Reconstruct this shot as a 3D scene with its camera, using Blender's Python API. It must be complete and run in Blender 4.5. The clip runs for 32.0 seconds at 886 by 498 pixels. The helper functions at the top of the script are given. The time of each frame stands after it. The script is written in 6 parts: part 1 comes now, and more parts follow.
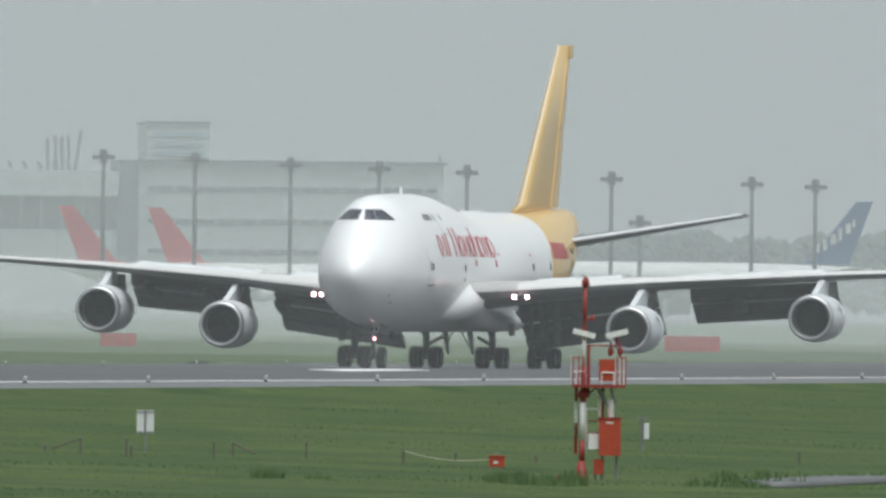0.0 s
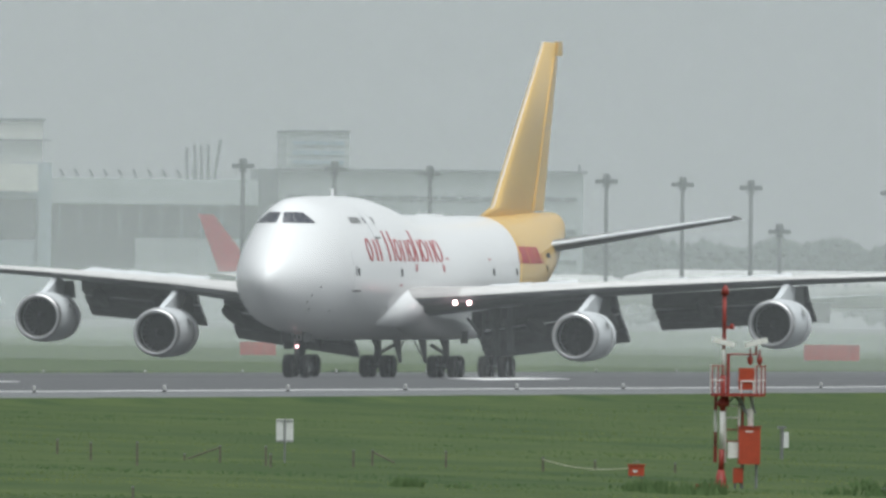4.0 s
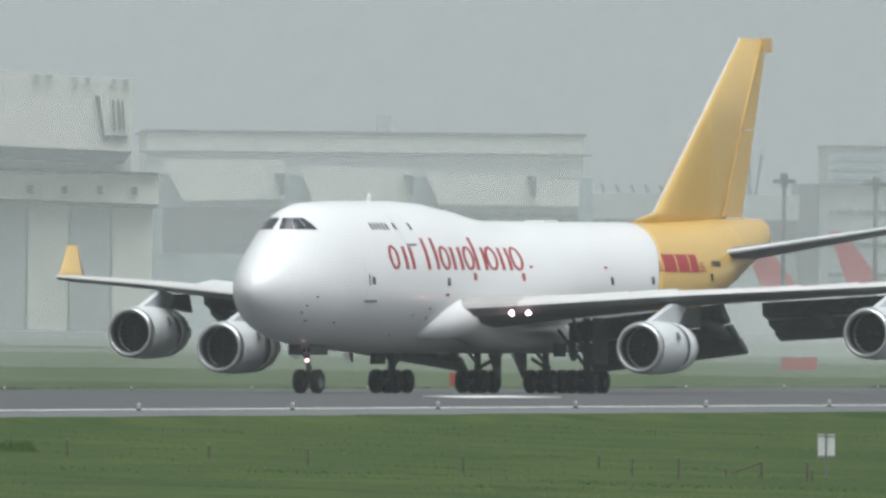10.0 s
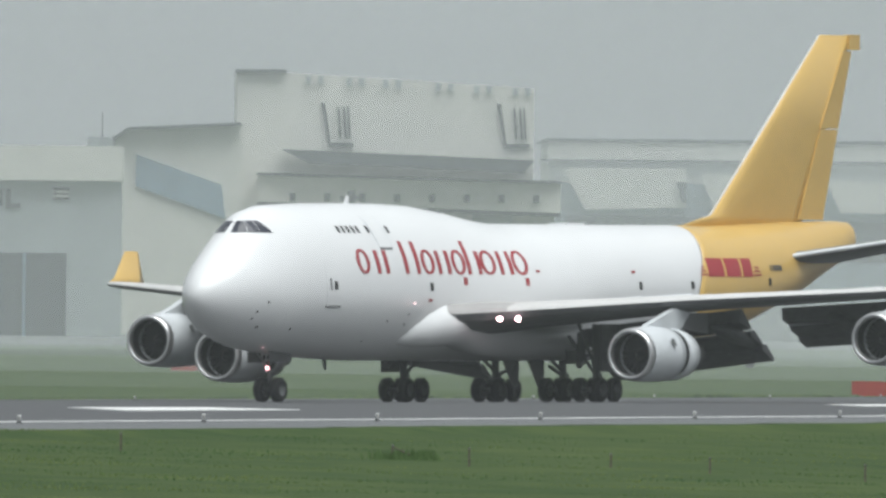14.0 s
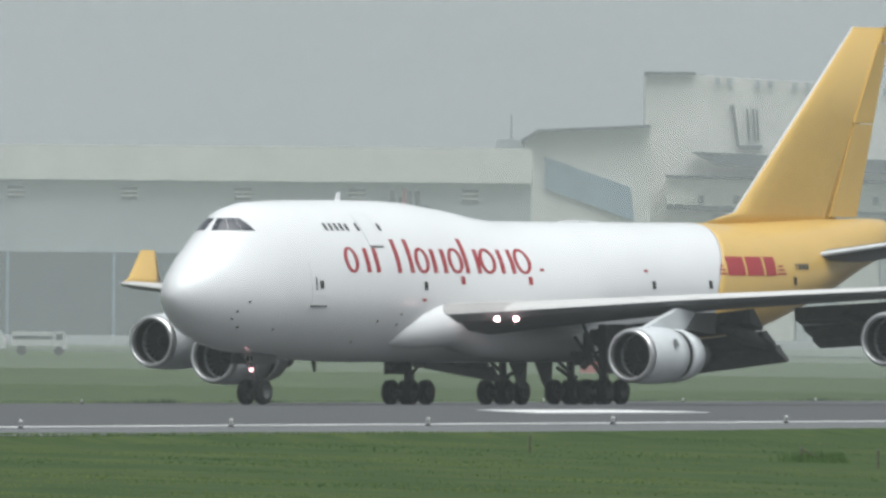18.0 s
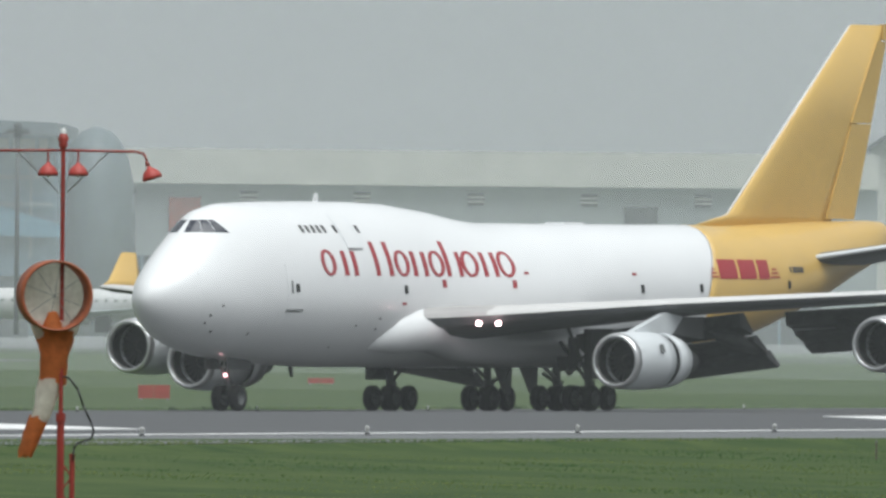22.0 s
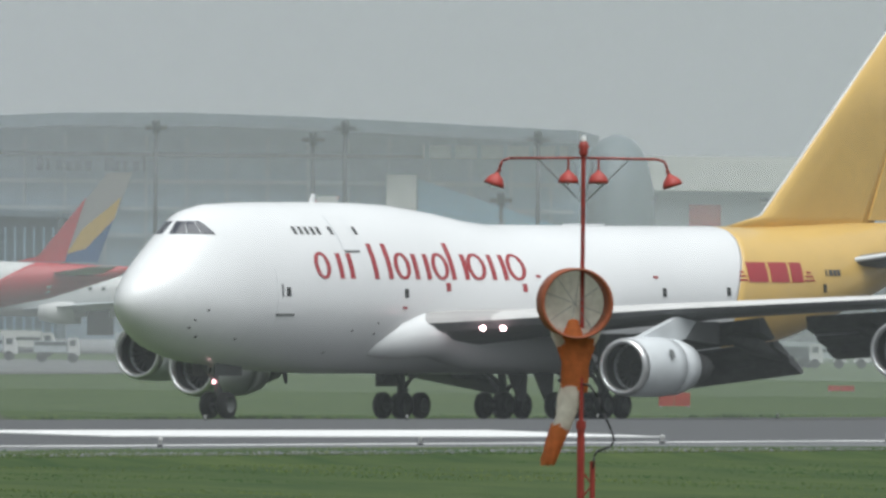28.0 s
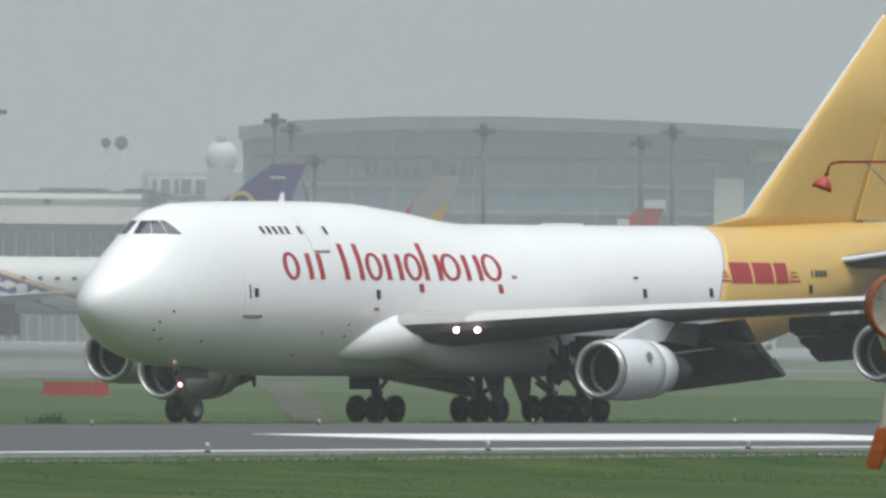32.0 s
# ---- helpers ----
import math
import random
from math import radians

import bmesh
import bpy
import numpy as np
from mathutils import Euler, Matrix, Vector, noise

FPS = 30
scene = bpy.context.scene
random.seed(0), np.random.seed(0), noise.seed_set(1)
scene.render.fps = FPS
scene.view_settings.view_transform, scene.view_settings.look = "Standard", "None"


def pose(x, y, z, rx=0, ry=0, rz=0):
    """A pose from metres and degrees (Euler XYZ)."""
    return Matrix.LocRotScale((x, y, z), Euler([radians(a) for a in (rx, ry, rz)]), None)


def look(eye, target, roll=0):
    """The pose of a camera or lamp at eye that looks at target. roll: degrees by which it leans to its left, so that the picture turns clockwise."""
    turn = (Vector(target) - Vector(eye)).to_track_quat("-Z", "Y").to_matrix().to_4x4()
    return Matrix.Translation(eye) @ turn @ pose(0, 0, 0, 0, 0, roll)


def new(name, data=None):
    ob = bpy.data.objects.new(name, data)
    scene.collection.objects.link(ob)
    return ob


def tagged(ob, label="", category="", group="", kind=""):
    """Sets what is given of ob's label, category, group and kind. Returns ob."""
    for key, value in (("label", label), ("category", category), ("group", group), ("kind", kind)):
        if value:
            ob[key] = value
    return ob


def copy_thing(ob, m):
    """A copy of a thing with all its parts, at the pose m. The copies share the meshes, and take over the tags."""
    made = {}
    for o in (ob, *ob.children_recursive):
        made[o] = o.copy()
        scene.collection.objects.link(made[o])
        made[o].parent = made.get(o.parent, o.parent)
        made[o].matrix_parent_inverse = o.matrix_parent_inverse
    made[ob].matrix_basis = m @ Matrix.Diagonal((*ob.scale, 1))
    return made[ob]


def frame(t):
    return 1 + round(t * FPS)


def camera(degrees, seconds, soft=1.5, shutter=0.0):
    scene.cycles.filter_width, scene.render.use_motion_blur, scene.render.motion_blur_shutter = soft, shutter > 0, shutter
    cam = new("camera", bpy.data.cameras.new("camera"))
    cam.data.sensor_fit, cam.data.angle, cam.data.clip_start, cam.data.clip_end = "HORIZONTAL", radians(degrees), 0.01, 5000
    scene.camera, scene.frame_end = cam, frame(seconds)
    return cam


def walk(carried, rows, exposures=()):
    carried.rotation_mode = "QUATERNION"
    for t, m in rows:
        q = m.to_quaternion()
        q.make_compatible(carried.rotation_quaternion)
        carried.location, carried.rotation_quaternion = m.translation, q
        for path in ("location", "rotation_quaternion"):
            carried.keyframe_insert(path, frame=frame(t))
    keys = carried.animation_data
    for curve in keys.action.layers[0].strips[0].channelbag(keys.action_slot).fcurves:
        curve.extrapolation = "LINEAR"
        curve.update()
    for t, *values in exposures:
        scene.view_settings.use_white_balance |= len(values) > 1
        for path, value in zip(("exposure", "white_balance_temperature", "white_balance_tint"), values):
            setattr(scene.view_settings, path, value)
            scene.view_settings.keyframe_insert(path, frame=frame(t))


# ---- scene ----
# Plan: x runs along the runway, y across it and away from the camera, z up.
# The camera stands on the grass at the origin, EYE metres up, and pans after the landing airliner.
EYE = 2.658
SLOPE, NEAR_LIGHTS = -0.00771, 155.16      # cross fall of the runway strip; row of the near edge lights
LIGHT_GAP, LIGHT_START = 22.292, 523.63
cam = camera(2.0192, 32.0, soft=2.9)


def aim(bearing, up, lean):
    b, e = radians(bearing), radians(up)
    eye = Vector((0, 0, EYE))
    way = Vector((math.sin(b) * math.cos(e), math.cos(b) * math.cos(e), math.sin(e)))
    return look(eye, eye + way * 100, lean)


# seconds, bearing, pitch, roll
PAN = [
    (0.0, 80.150, 0.138, 0.619),
    (0.5, 80.116, 0.141, 0.618),
    (1.0, 80.047, 0.142, 0.620),
    (1.5, 79.955, 0.144, 0.623),
    (2.0, 79.892, 0.157, 0.616),
    (2.5, 79.868, 0.159, 0.615),
    (3.0, 79.857, 0.161, 0.616),
    (3.5, 79.855, 0.157, 0.611),
    (5.5, 79.622, 0.161, 0.610),
    (6.0, 79.529, 0.164, 0.608),
    (6.5, 79.446, 0.166, 0.604),
    (7.0, 79.343, 0.172, 0.594),
    (7.5, 79.233, 0.175, 0.588),
    (8.0, 79.149, 0.171, 0.585),
    (8.5, 79.068, 0.173, 0.579),
    (9.0, 78.913, 0.176, 0.580),
    (9.5, 78.749, 0.176, 0.577),
    (10.0, 78.598, 0.177, 0.567),
    (10.5, 78.458, 0.178, 0.562),
    (11.0, 78.369, 0.183, 0.558),
    (11.5, 78.311, 0.184, 0.550),
    (12.0, 78.218, 0.185, 0.549),
    (12.5, 78.080, 0.186, 0.541),
    (13.0, 77.966, 0.186, 0.527),
    (13.5, 77.847, 0.188, 0.535),
    (14.0, 77.682, 0.188, 0.531),
    (14.5, 77.517, 0.187, 0.519),
    (16.5, 76.997, 0.180, 0.523),
    (17.0, 76.863, 0.183, 0.522),
    (17.5, 76.781, 0.184, 0.521),
    (18.0, 76.750, 0.185, 0.522),
    (18.5, 76.681, 0.186, 0.523),
    (19.0, 76.564, 0.187, 0.526),
    (19.5, 76.459, 0.188, 0.528),
    (20.0, 76.370, 0.189, 0.527),
    (20.5, 76.286, 0.192, 0.529),
    (21.0, 76.186, 0.191, 0.531),
    (21.5, 76.065, 0.193, 0.532),
    (22.0, 75.960, 0.192, 0.536),
    (22.5, 75.874, 0.191, 0.536),
    (23.0, 75.781, 0.193, 0.536),
    (23.5, 75.657, 0.195, 0.533),
    (24.0, 75.531, 0.196, 0.532),
    (24.5, 75.454, 0.199, 0.534),
    (25.0, 75.393, 0.201, 0.535),
    (25.5, 75.296, 0.200, 0.536),
    (26.0, 75.138, 0.198, 0.543),
    (26.5, 74.965, 0.200, 0.535),
    (28.5, 74.712, 0.197, 0.530),
    (29.0, 74.605, 0.197, 0.530),
    (29.5, 74.506, 0.199, 0.531),
    (30.0, 74.422, 0.200, 0.530),
    (30.5, 74.321, 0.197, 0.531),
    (31.0, 74.207, 0.196, 0.530),
    (31.5, 74.131, 0.197, 0.526),
    (32.0, 74.027, 0.200, 0.523),
]
walk(cam, [(t, aim(b, e, r)) for t, b, e, r in PAN], [(0, 0.79), (12, 0.76), (20, 0.76), (32, 0.71)])

# ---- world, sun ----
world = bpy.data.worlds.new("overcast")
scene.world = world
world.use_nodes = True
wn = world.node_tree
sky = wn.nodes.new("ShaderNodeTexSky")
sky.sky_type = 'NISHITA'
sky.sun_disc = False
sky.sun_elevation, sky.sun_rotation = radians(69), radians(229)
sky.dust_density = 8.0
sky_dim = wn.nodes.new("ShaderNodeHueSaturation")
sky_dim.inputs["Saturation"].default_value = 0.15
sky_dim.inputs["Value"].default_value = 0.03
wn.links.new(sky.outputs[0], sky_dim.inputs["Color"])
cloud = wn.nodes.new("ShaderNodeMix")
cloud.data_type = 'RGBA'
cloud.inputs[0].default_value = 0.9
cloud.inputs[7].default_value = (0.264, 0.283, 0.298, 1)
wn.links.new(sky_dim.outputs[0], cloud.inputs[6])
wn.links.new(cloud.outputs[2], wn.nodes["Background"].inputs[0])
# an overcast sky is brightest overhead and falls off towards the horizon
up, height, fall = wn.nodes.new("ShaderNodeTexCoord"), wn.nodes.new("ShaderNodeSeparateXYZ"), wn.nodes.new("ShaderNodeMapRange")
fall.inputs[1].default_value, fall.inputs[2].default_value = 0.0, 1.0
fall.inputs[3].default_value, fall.inputs[4].default_value = 0.76, 1.45
wn.links.new(up.outputs["Generated"], height.inputs[0])
wn.links.new(height.outputs[2], fall.inputs[0])
wn.links.new(fall.outputs[0], wn.nodes["Background"].inputs[1])

sun = new("sun", bpy.data.lights.new("sun", 'SUN'))
sun.data.energy, sun.data.angle, sun.data.color = 1.85, radians(60), (0.97, 1.0, 0.99)
sun.matrix_world = look((-250, -220, 850), (0, 0, 0))


# ---- materials ----
def material(name, color, rough=0.6, metal=0.0, spread=0.12, grain=8.0, bump=0.0, coarse=0.5, tint=None, coat=0.0, per=False):
    """A surface with variation at two scales, in metres of the world; tint is the colour of its stains."""
    m = bpy.data.materials.new(name)
    m.use_nodes = True
    t = m.node_tree
    b = t.nodes["Principled BSDF"]
    co = t.nodes.new("ShaderNodeTexCoord")
    fine, wide = t.nodes.new("ShaderNodeTexNoise"), t.nodes.new("ShaderNodeTexNoise")
    fine.inputs["Scale"].default_value, fine.inputs["Detail"].default_value = grain, 6
    wide.inputs["Scale"].default_value, wide.inputs["Detail"].default_value = coarse, 4
    for n in (fine, wide):
        t.links.new(co.outputs["Object"], n.inputs["Vector"])
    mul = t.nodes.new("ShaderNodeMath")
    mul.operation = 'ADD'
    t.links.new(fine.outputs[0], mul.inputs[0])
    t.links.new(wide.outputs[0], mul.inputs[1])
    ramp = t.nodes.new("ShaderNodeMapRange")
    ramp.inputs[1].default_value, ramp.inputs[2].default_value = 0.7, 1.3
    t.links.new(mul.outputs[0], ramp.inputs[0])
    mix = t.nodes.new("ShaderNodeMix")
    mix.data_type = 'RGBA'
    dark = tint or tuple(c * (1 - 2 * spread) for c in color)
    mix.inputs[6].default_value = (*dark, 1)
    mix.inputs[7].default_value = (*(min(1, c * (1 + spread)) for c in color), 1)
    t.links.new(ramp.outputs[0], mix.inputs[0])
    last = mix.outputs[2]
    if per:
        info, hs = t.nodes.new("ShaderNodeObjectInfo"), t.nodes.new("ShaderNodeHueSaturation")
        mr = t.nodes.new("ShaderNodeMapRange")
        mr.inputs[3].default_value, mr.inputs[4].default_value = 0.8, 1.15
        t.links.new(info.outputs["Random"], mr.inputs[0])
        t.links.new(mr.outputs[0], hs.inputs["Value"])
        t.links.new(last, hs.inputs["Color"])
        last = hs.outputs[0]
    t.links.new(last, b.inputs["Base Color"])
    b.inputs["Roughness"].default_value, b.inputs["Metallic"].default_value = rough, metal
    b.inputs["Coat Weight"].default_value, b.inputs["Coat Roughness"].default_value = coat, 0.1
    if bump:
        bp = t.nodes.new("ShaderNodeBump")
        bp.inputs["Strength"].default_value, bp.inputs["Distance"].default_value = bump, 0.05
        t.links.new(fine.outputs[0], bp.inputs["Height"])
        t.links.new(bp.outputs[0], b.inputs["Normal"])
    return m


def glow(name, color, strength):
    m = bpy.data.materials.new(name)
    m.use_nodes = True
    b = m.node_tree.nodes["Principled BSDF"]
    b.inputs["Base Color"].default_value = (*color, 1)
    b.inputs["Emission Color"].default_value = (*color, 1)
    b.inputs["Emission Strength"].default_value = strength
    return m


WHITE = material("white_paint", (0.8, 0.81, 0.82), 0.3, spread=0.02, grain=3, coarse=0.35, coat=0.4)
YELLOW = material("yellow_paint", (0.66, 0.43, 0.125), 0.35, spread=0.05, grain=3, coarse=0.4, coat=0.3)
RED_PAINT = material("red_lettering", (0.36, 0.03, 0.04), 0.45, spread=0.06, grain=6)
# darker than real wing paint, to hold the shade under the wings
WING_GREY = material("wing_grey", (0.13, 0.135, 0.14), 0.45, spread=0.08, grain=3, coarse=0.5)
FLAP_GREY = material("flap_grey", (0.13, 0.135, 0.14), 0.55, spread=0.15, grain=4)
NACELLE = material("nacelle_paint", (0.64, 0.67, 0.69), 0.35, spread=0.07, grain=3, coarse=0.8)
LIP = material("bare_metal", (0.72, 0.72, 0.72), 0.3, 0.9, spread=0.05)
HOT = material("hot_section", (0.1, 0.1, 0.105), 0.5, 0.5, spread=0.2)
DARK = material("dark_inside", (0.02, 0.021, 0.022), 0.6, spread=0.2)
TYRE = material("tyre_rubber", (0.02, 0.02, 0.021), 0.8, spread=0.2, grain=10)
GEAR = material("gear_grey", (0.16, 0.17, 0.17), 0.5, spread=0.1)
GLASS = material("cockpit_glass", (0.03, 0.033, 0.05), 0.08, spread=0.1)
GRASS = material("grass", (0.066, 0.09, 0.034), 0.95, spread=0.2, grain=0.7, coarse=0.11, tint=(0.032, 0.06, 0.026))
GRASS.node_tree.nodes["Principled BSDF"].inputs["Specular IOR Level"].default_value = 0.08
ASPHALT = material("runway_asphalt", (0.05, 0.052, 0.055), 0.6, spread=0.1, grain=0.9, coarse=0.06)
SHOULDER = material("shoulder_asphalt", (0.1, 0.105, 0.108), 0.5, spread=0.1, grain=0.9, coarse=0.08)
LINE = material("marking_paint", (0.84, 0.84, 0.83), 0.45, spread=0.05, grain=1.5)
CONCRETE = material("apron_concrete", (0.115, 0.12, 0.118), 0.8, spread=0.1, grain=0.3, coarse=0.02)
CONCRETE.node_tree.nodes["Principled BSDF"].inputs["Specular IOR Level"].default_value = 0.12
LAMP_WHITE = glow("landing_lamp", (1.0, 0.66, 0.69), 10.0)
TAXI_PINK = glow("taxi_lamp", (1.0, 0.52, 0.56), 3.0)
LAMP_RED = glow("red_lamp", (1.0, 0.2, 0.15), 0.4)
ORANGE_RED = material("orange_red_paint", (0.42, 0.06, 0.025), 0.5, spread=0.1, grain=9)
# paler skin for the upper faces, with the light from above painted in
LIT_SKIN = material("lit_skin_paint", (0.6, 0.595, 0.585), 0.5, 0.0, spread=0.06)
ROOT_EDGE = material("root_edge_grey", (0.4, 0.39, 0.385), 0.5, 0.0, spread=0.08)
FIXTURE = material("fixture_grey", (0.62, 0.62, 0.6), 0.5, spread=0.1)


# ---- mesh helpers ----
def link(name, bm, mat, smooth=True):
    me = bpy.data.meshes.new(name)
    bmesh.ops.recalc_face_normals(bm, faces=bm.faces)
    bm.to_mesh(me)
    bm.free()
    for p in me.polygons:
        p.use_smooth = smooth
    for m in (mat if isinstance(mat, (list, tuple)) else [mat]):
        me.materials.append(m)
    return new(name, me)


def part(name, bm, mat, parent, label="", smooth=False):
    ob = link(name, bm, mat, smooth)
    ob.parent = parent
    if label:
        ob["label"] = label
    return ob


def thing(name, m, label, category, group="", kind=""):
    ob = new(name)
    ob.matrix_world = m
    ob.empty_display_size = 0.2
    return tagged(ob, label, category, group, kind)


def box(bm, x0, x1, y0, y1, z0, z1, m=None):
    vs = [bm.verts.new(Vector((x, y, z))) for x in (x0, x1) for y in (y0, y1) for z in (z0, z1)]
    if m:
        for v in vs:
            v.co = m @ v.co
    for f in ((0, 1, 3, 2), (4, 6, 7, 5), (0, 4, 5, 1), (2, 3, 7, 6), (0, 2, 6, 4), (1, 5, 7, 3)):
        bm.faces.new([vs[i] for i in f])


def boxed(*a, m=None):
    bm = bmesh.new()
    box(bm, *a, m=m)
    return bm


def rings(bm, loops, cap=(True, True), closed=True):
    """Skins rings of equal length."""
    vs = [[bm.verts.new(p) for p in loop] for loop in loops]
    n = len(vs[0])
    for a, b in zip(vs, vs[1:]):
        for i in range(n if closed else n - 1):
            j = (i + 1) % n
            bm.faces.new((a[i], a[j], b[j], b[i]))
    if closed and cap[0]:
        bm.faces.new(vs[0][::-1])
    if closed and cap[1]:
        bm.faces.new(vs[-1])
    return bm


def rod(bm, a, b, r0, r1=None, n=8):
    a, b = Vector(a), Vector(b)
    r1 = r0 if r1 is None else r1
    q = (b - a).to_track_quat('Z', 'Y')
    ring = [Vector((math.cos(2 * math.pi * i / n), math.sin(2 * math.pi * i / n), 0)) for i in range(n)]
    rings(bm, [[a + q @ (v * r0) for v in ring], [b + q @ (v * r1) for v in ring]])
    return bm


def rodded(*a, **k):
    return rod(bmesh.new(), *a, **k)


def lathe(bm, prof, at=(0, 0, 0), n=24, axis='x', cap=(False, False)):
    """Turns (along, radius) pairs about an axis."""
    at = Vector(at)
    loops = []
    for s, r in prof:
        loop = []
        for i in range(n):
            c, d = r * math.cos(2 * math.pi * i / n), r * math.sin(2 * math.pi * i / n)
            loop.append(at + Vector({'x': (s, c, d), 'y': (c, s, d), 'z': (c, d, s)}[axis]))
        loops.append(loop)
    return rings(bm, loops, cap)


def lathed(*a, **k):
    return lathe(bmesh.new(), *a, **k)


# ---- ground ----
APRON_Z = 2.4
BEAR = radians(77)
ACROSS = Vector((math.cos(BEAR), -math.sin(BEAR), 0))
AWAY = Vector((math.sin(BEAR), math.cos(BEAR), 0))


def strip(y):
    # the near edge of the runway stands a little proud of the even cross fall
    return SLOPE * (y - NEAR_LIGHTS) + 0.09 * max(0.0, min(1.0, (235 - y) / 75))


def ground_z(x, y):
    if y < 85:
        return -1.0
    if y < 137:
        return -1.0 + (strip(137) + 1.0) * (y - 85) / 52
    if y < 345:
        return strip(y)
    d0 = x * AWAY.x + 345 * AWAY.y
    d = x * AWAY.x + y * AWAY.y
    end = max(2350, d0 + 150)
    k = min(1, (d - d0) / (end - d0))
    return strip(345) + (APRON_Z - strip(345)) * k


def sheet(name, xs, ys, mat, lift=0.0, kind="structure", label="", category=""):
    bm = bmesh.new()
    vs = [[bm.verts.new((x, y, ground_z(x, y) + lift)) for x in xs] for y in ys]
    for a, b in zip(vs, vs[1:]):
        for i in range(len(xs) - 1):
            bm.faces.new((a[i], a[i + 1], b[i + 1], b[i]))
    return tagged(link(name, bm, mat), label, category, kind=kind)


gx = [-4000, -1500, -400] + [i * 40 for i in range(0, 90)] + [3800, 4500, 6000]
gy = [-4000, -1000, -200, 0, 40, 85, 111, 137, 200, 300, 345] + [345 + 15 * i for i in range(1, 40)] + [1000, 1200, 1600, 2500, 4500]
sheet("ground", gx, gy, GRASS, -0.08, label="mown green grass of the airfield, pale in the mist", category="ground")


def slab(name, x0, x1, y0, y1, mat, lift, label, category, kind="structure", thick=0.3):
    bm = bmesh.new()
    loops = []
    ys = [y0] + [y for y in (160, 235) if y0 < y < y1] + [y1]
    for x in (x0, x1):
        loops.append([(x, y, strip(y) + lift) for y in ys] + [(x, y, strip(y) + lift - thick) for y in reversed(ys)])
    rings(bm, [[Vector(p) for p in l] for l in loops])
    return tagged(link(name, bm, mat, False), label, category, kind=kind)


slab("road_shoulder", -600, 4200, 137, 156.2, SHOULDER, 0.0, "light grey asphalt shoulder of the runway", "runway")
slab("road", -600, 4200, 156.2, 306, ASPHALT, 0.0, "dark damp grey asphalt runway", "runway")
slab("marking_near_edge", -600, 4200, 156.3, 158.1, LINE, 0.03, "long thin white runway edge line", "marking", thick=0.02)

# ---- the airliner ----
# Local axes: x runs aft from the nose, y to its starboard side, z up from the wheels' foot.
HULL = [  # x, keel, crown, half width, middle height
    (0.0, 5.05, 5.3, 0.12, 5.17), (0.12, 4.7, 5.64, 0.42, 5.18), (0.45, 4.3, 6.08, 0.8, 5.2), (1.0, 3.88, 6.58, 1.22, 5.22), (1.8, 3.45, 7.22, 1.68, 5.25),
    (2.6, 3.12, 7.8, 2.04, 5.28), (3.4, 2.9, 8.38, 2.33, 5.3), (4.2, 2.72, 9.0, 2.55, 5.32), (5.0, 2.58, 9.42, 2.73, 5.34), (6.5, 2.45, 9.7, 2.97, 5.36),
    (9, 2.28, 9.8, 3.18, 5.38), (11, 2.17, 9.83, 3.25, 5.4), (14.5, 2.06, 9.86, 3.25, 5.4), (18.3, 2.06, 9.86, 3.25, 5.4), (21.1, 2.06, 9.78, 3.25, 5.4),
    (24.8, 2.06, 9.44, 3.25, 5.4), (27.5, 2.06, 9.1, 3.25, 5.4), (29.6, 2.06, 8.94, 3.25, 5.4), (38, 2.06, 8.94, 3.25, 5.4), (44, 2.15, 8.96, 3.25, 5.4),
    (47, 2.35, 8.98, 3.24, 5.42), (51, 2.9, 8.96, 3.15, 5.6), (55, 3.72, 9.02, 2.88, 5.95), (59, 4.72, 9.14, 2.42, 6.5), (62, 5.52, 9.22, 1.95, 7.0),
    (65, 6.45, 9.26, 1.42, 7.6), (67.2, 7.05, 9.3, 1.05, 8.1), (68.5, 7.5, 9.26, 0.75, 8.35), (68.9, 7.8, 9.05, 0.45, 8.4)]


def pinch(x, s):
    """The upper lobe is narrower than an oval, most of all round the windscreen."""
    k = 0.08 * max(0.0, min(1.0, (30 - x) / 8)) + 0.24 * max(0.0, 1 - abs(x - 4.2) / 3.2)
    return 1 - k * max(0.0, s) ** 2


def hull_at(x):
    for a, b in zip(HULL, HULL[1:]):
        if x <= b[0]:
            k = max(0.0, (x - a[0]) / (b[0] - a[0]))
            return [p + (q - p) * k for p, q in zip(a, b)][1:]
    return HULL[-1][1:]


def hull_y(x, z, side, off=0.0):
    keel, crown, w, mid = hull_at(x)
    semi = crown - mid if z > mid else mid - keel
    s = max(0.0, 1 - ((z - mid) / semi) ** 2)
    return side * (w * math.sqrt(s) * pinch(x, (z - mid) / semi) + off)


def hull_skin(x0, x1, n=44, step=0.7):
    xs = [h[0] for h in HULL if x0 < h[0] < x1]
    k = int((x1 - x0) / step)
    xs = sorted(set([x0, x1] + [round(v, 3) for v in xs] + [round(x0 + (x1 - x0) * i / k, 3) for i in range(1, k)]))
    loops = []
    for x in xs:
        keel, crown, w, mid = hull_at(x)
        loop = []
        for i in range(n):
            a = 2 * math.pi * i / n
            c, s = math.cos(a), math.sin(a)
            # the paint's edge leans aft towards the crown
            dx = (2.8 * max(0.0, s) ** 1.3 - 0.5) * max(0.0, 1 - abs(x - 47.2) / 9)
            loop.append(Vector((x + dx, w * c * pinch(x, s), mid + s * ((crown - mid) if s > 0 else (mid - keel)))))
        loops.append(loop)
    return rings(bmesh.new(), loops)


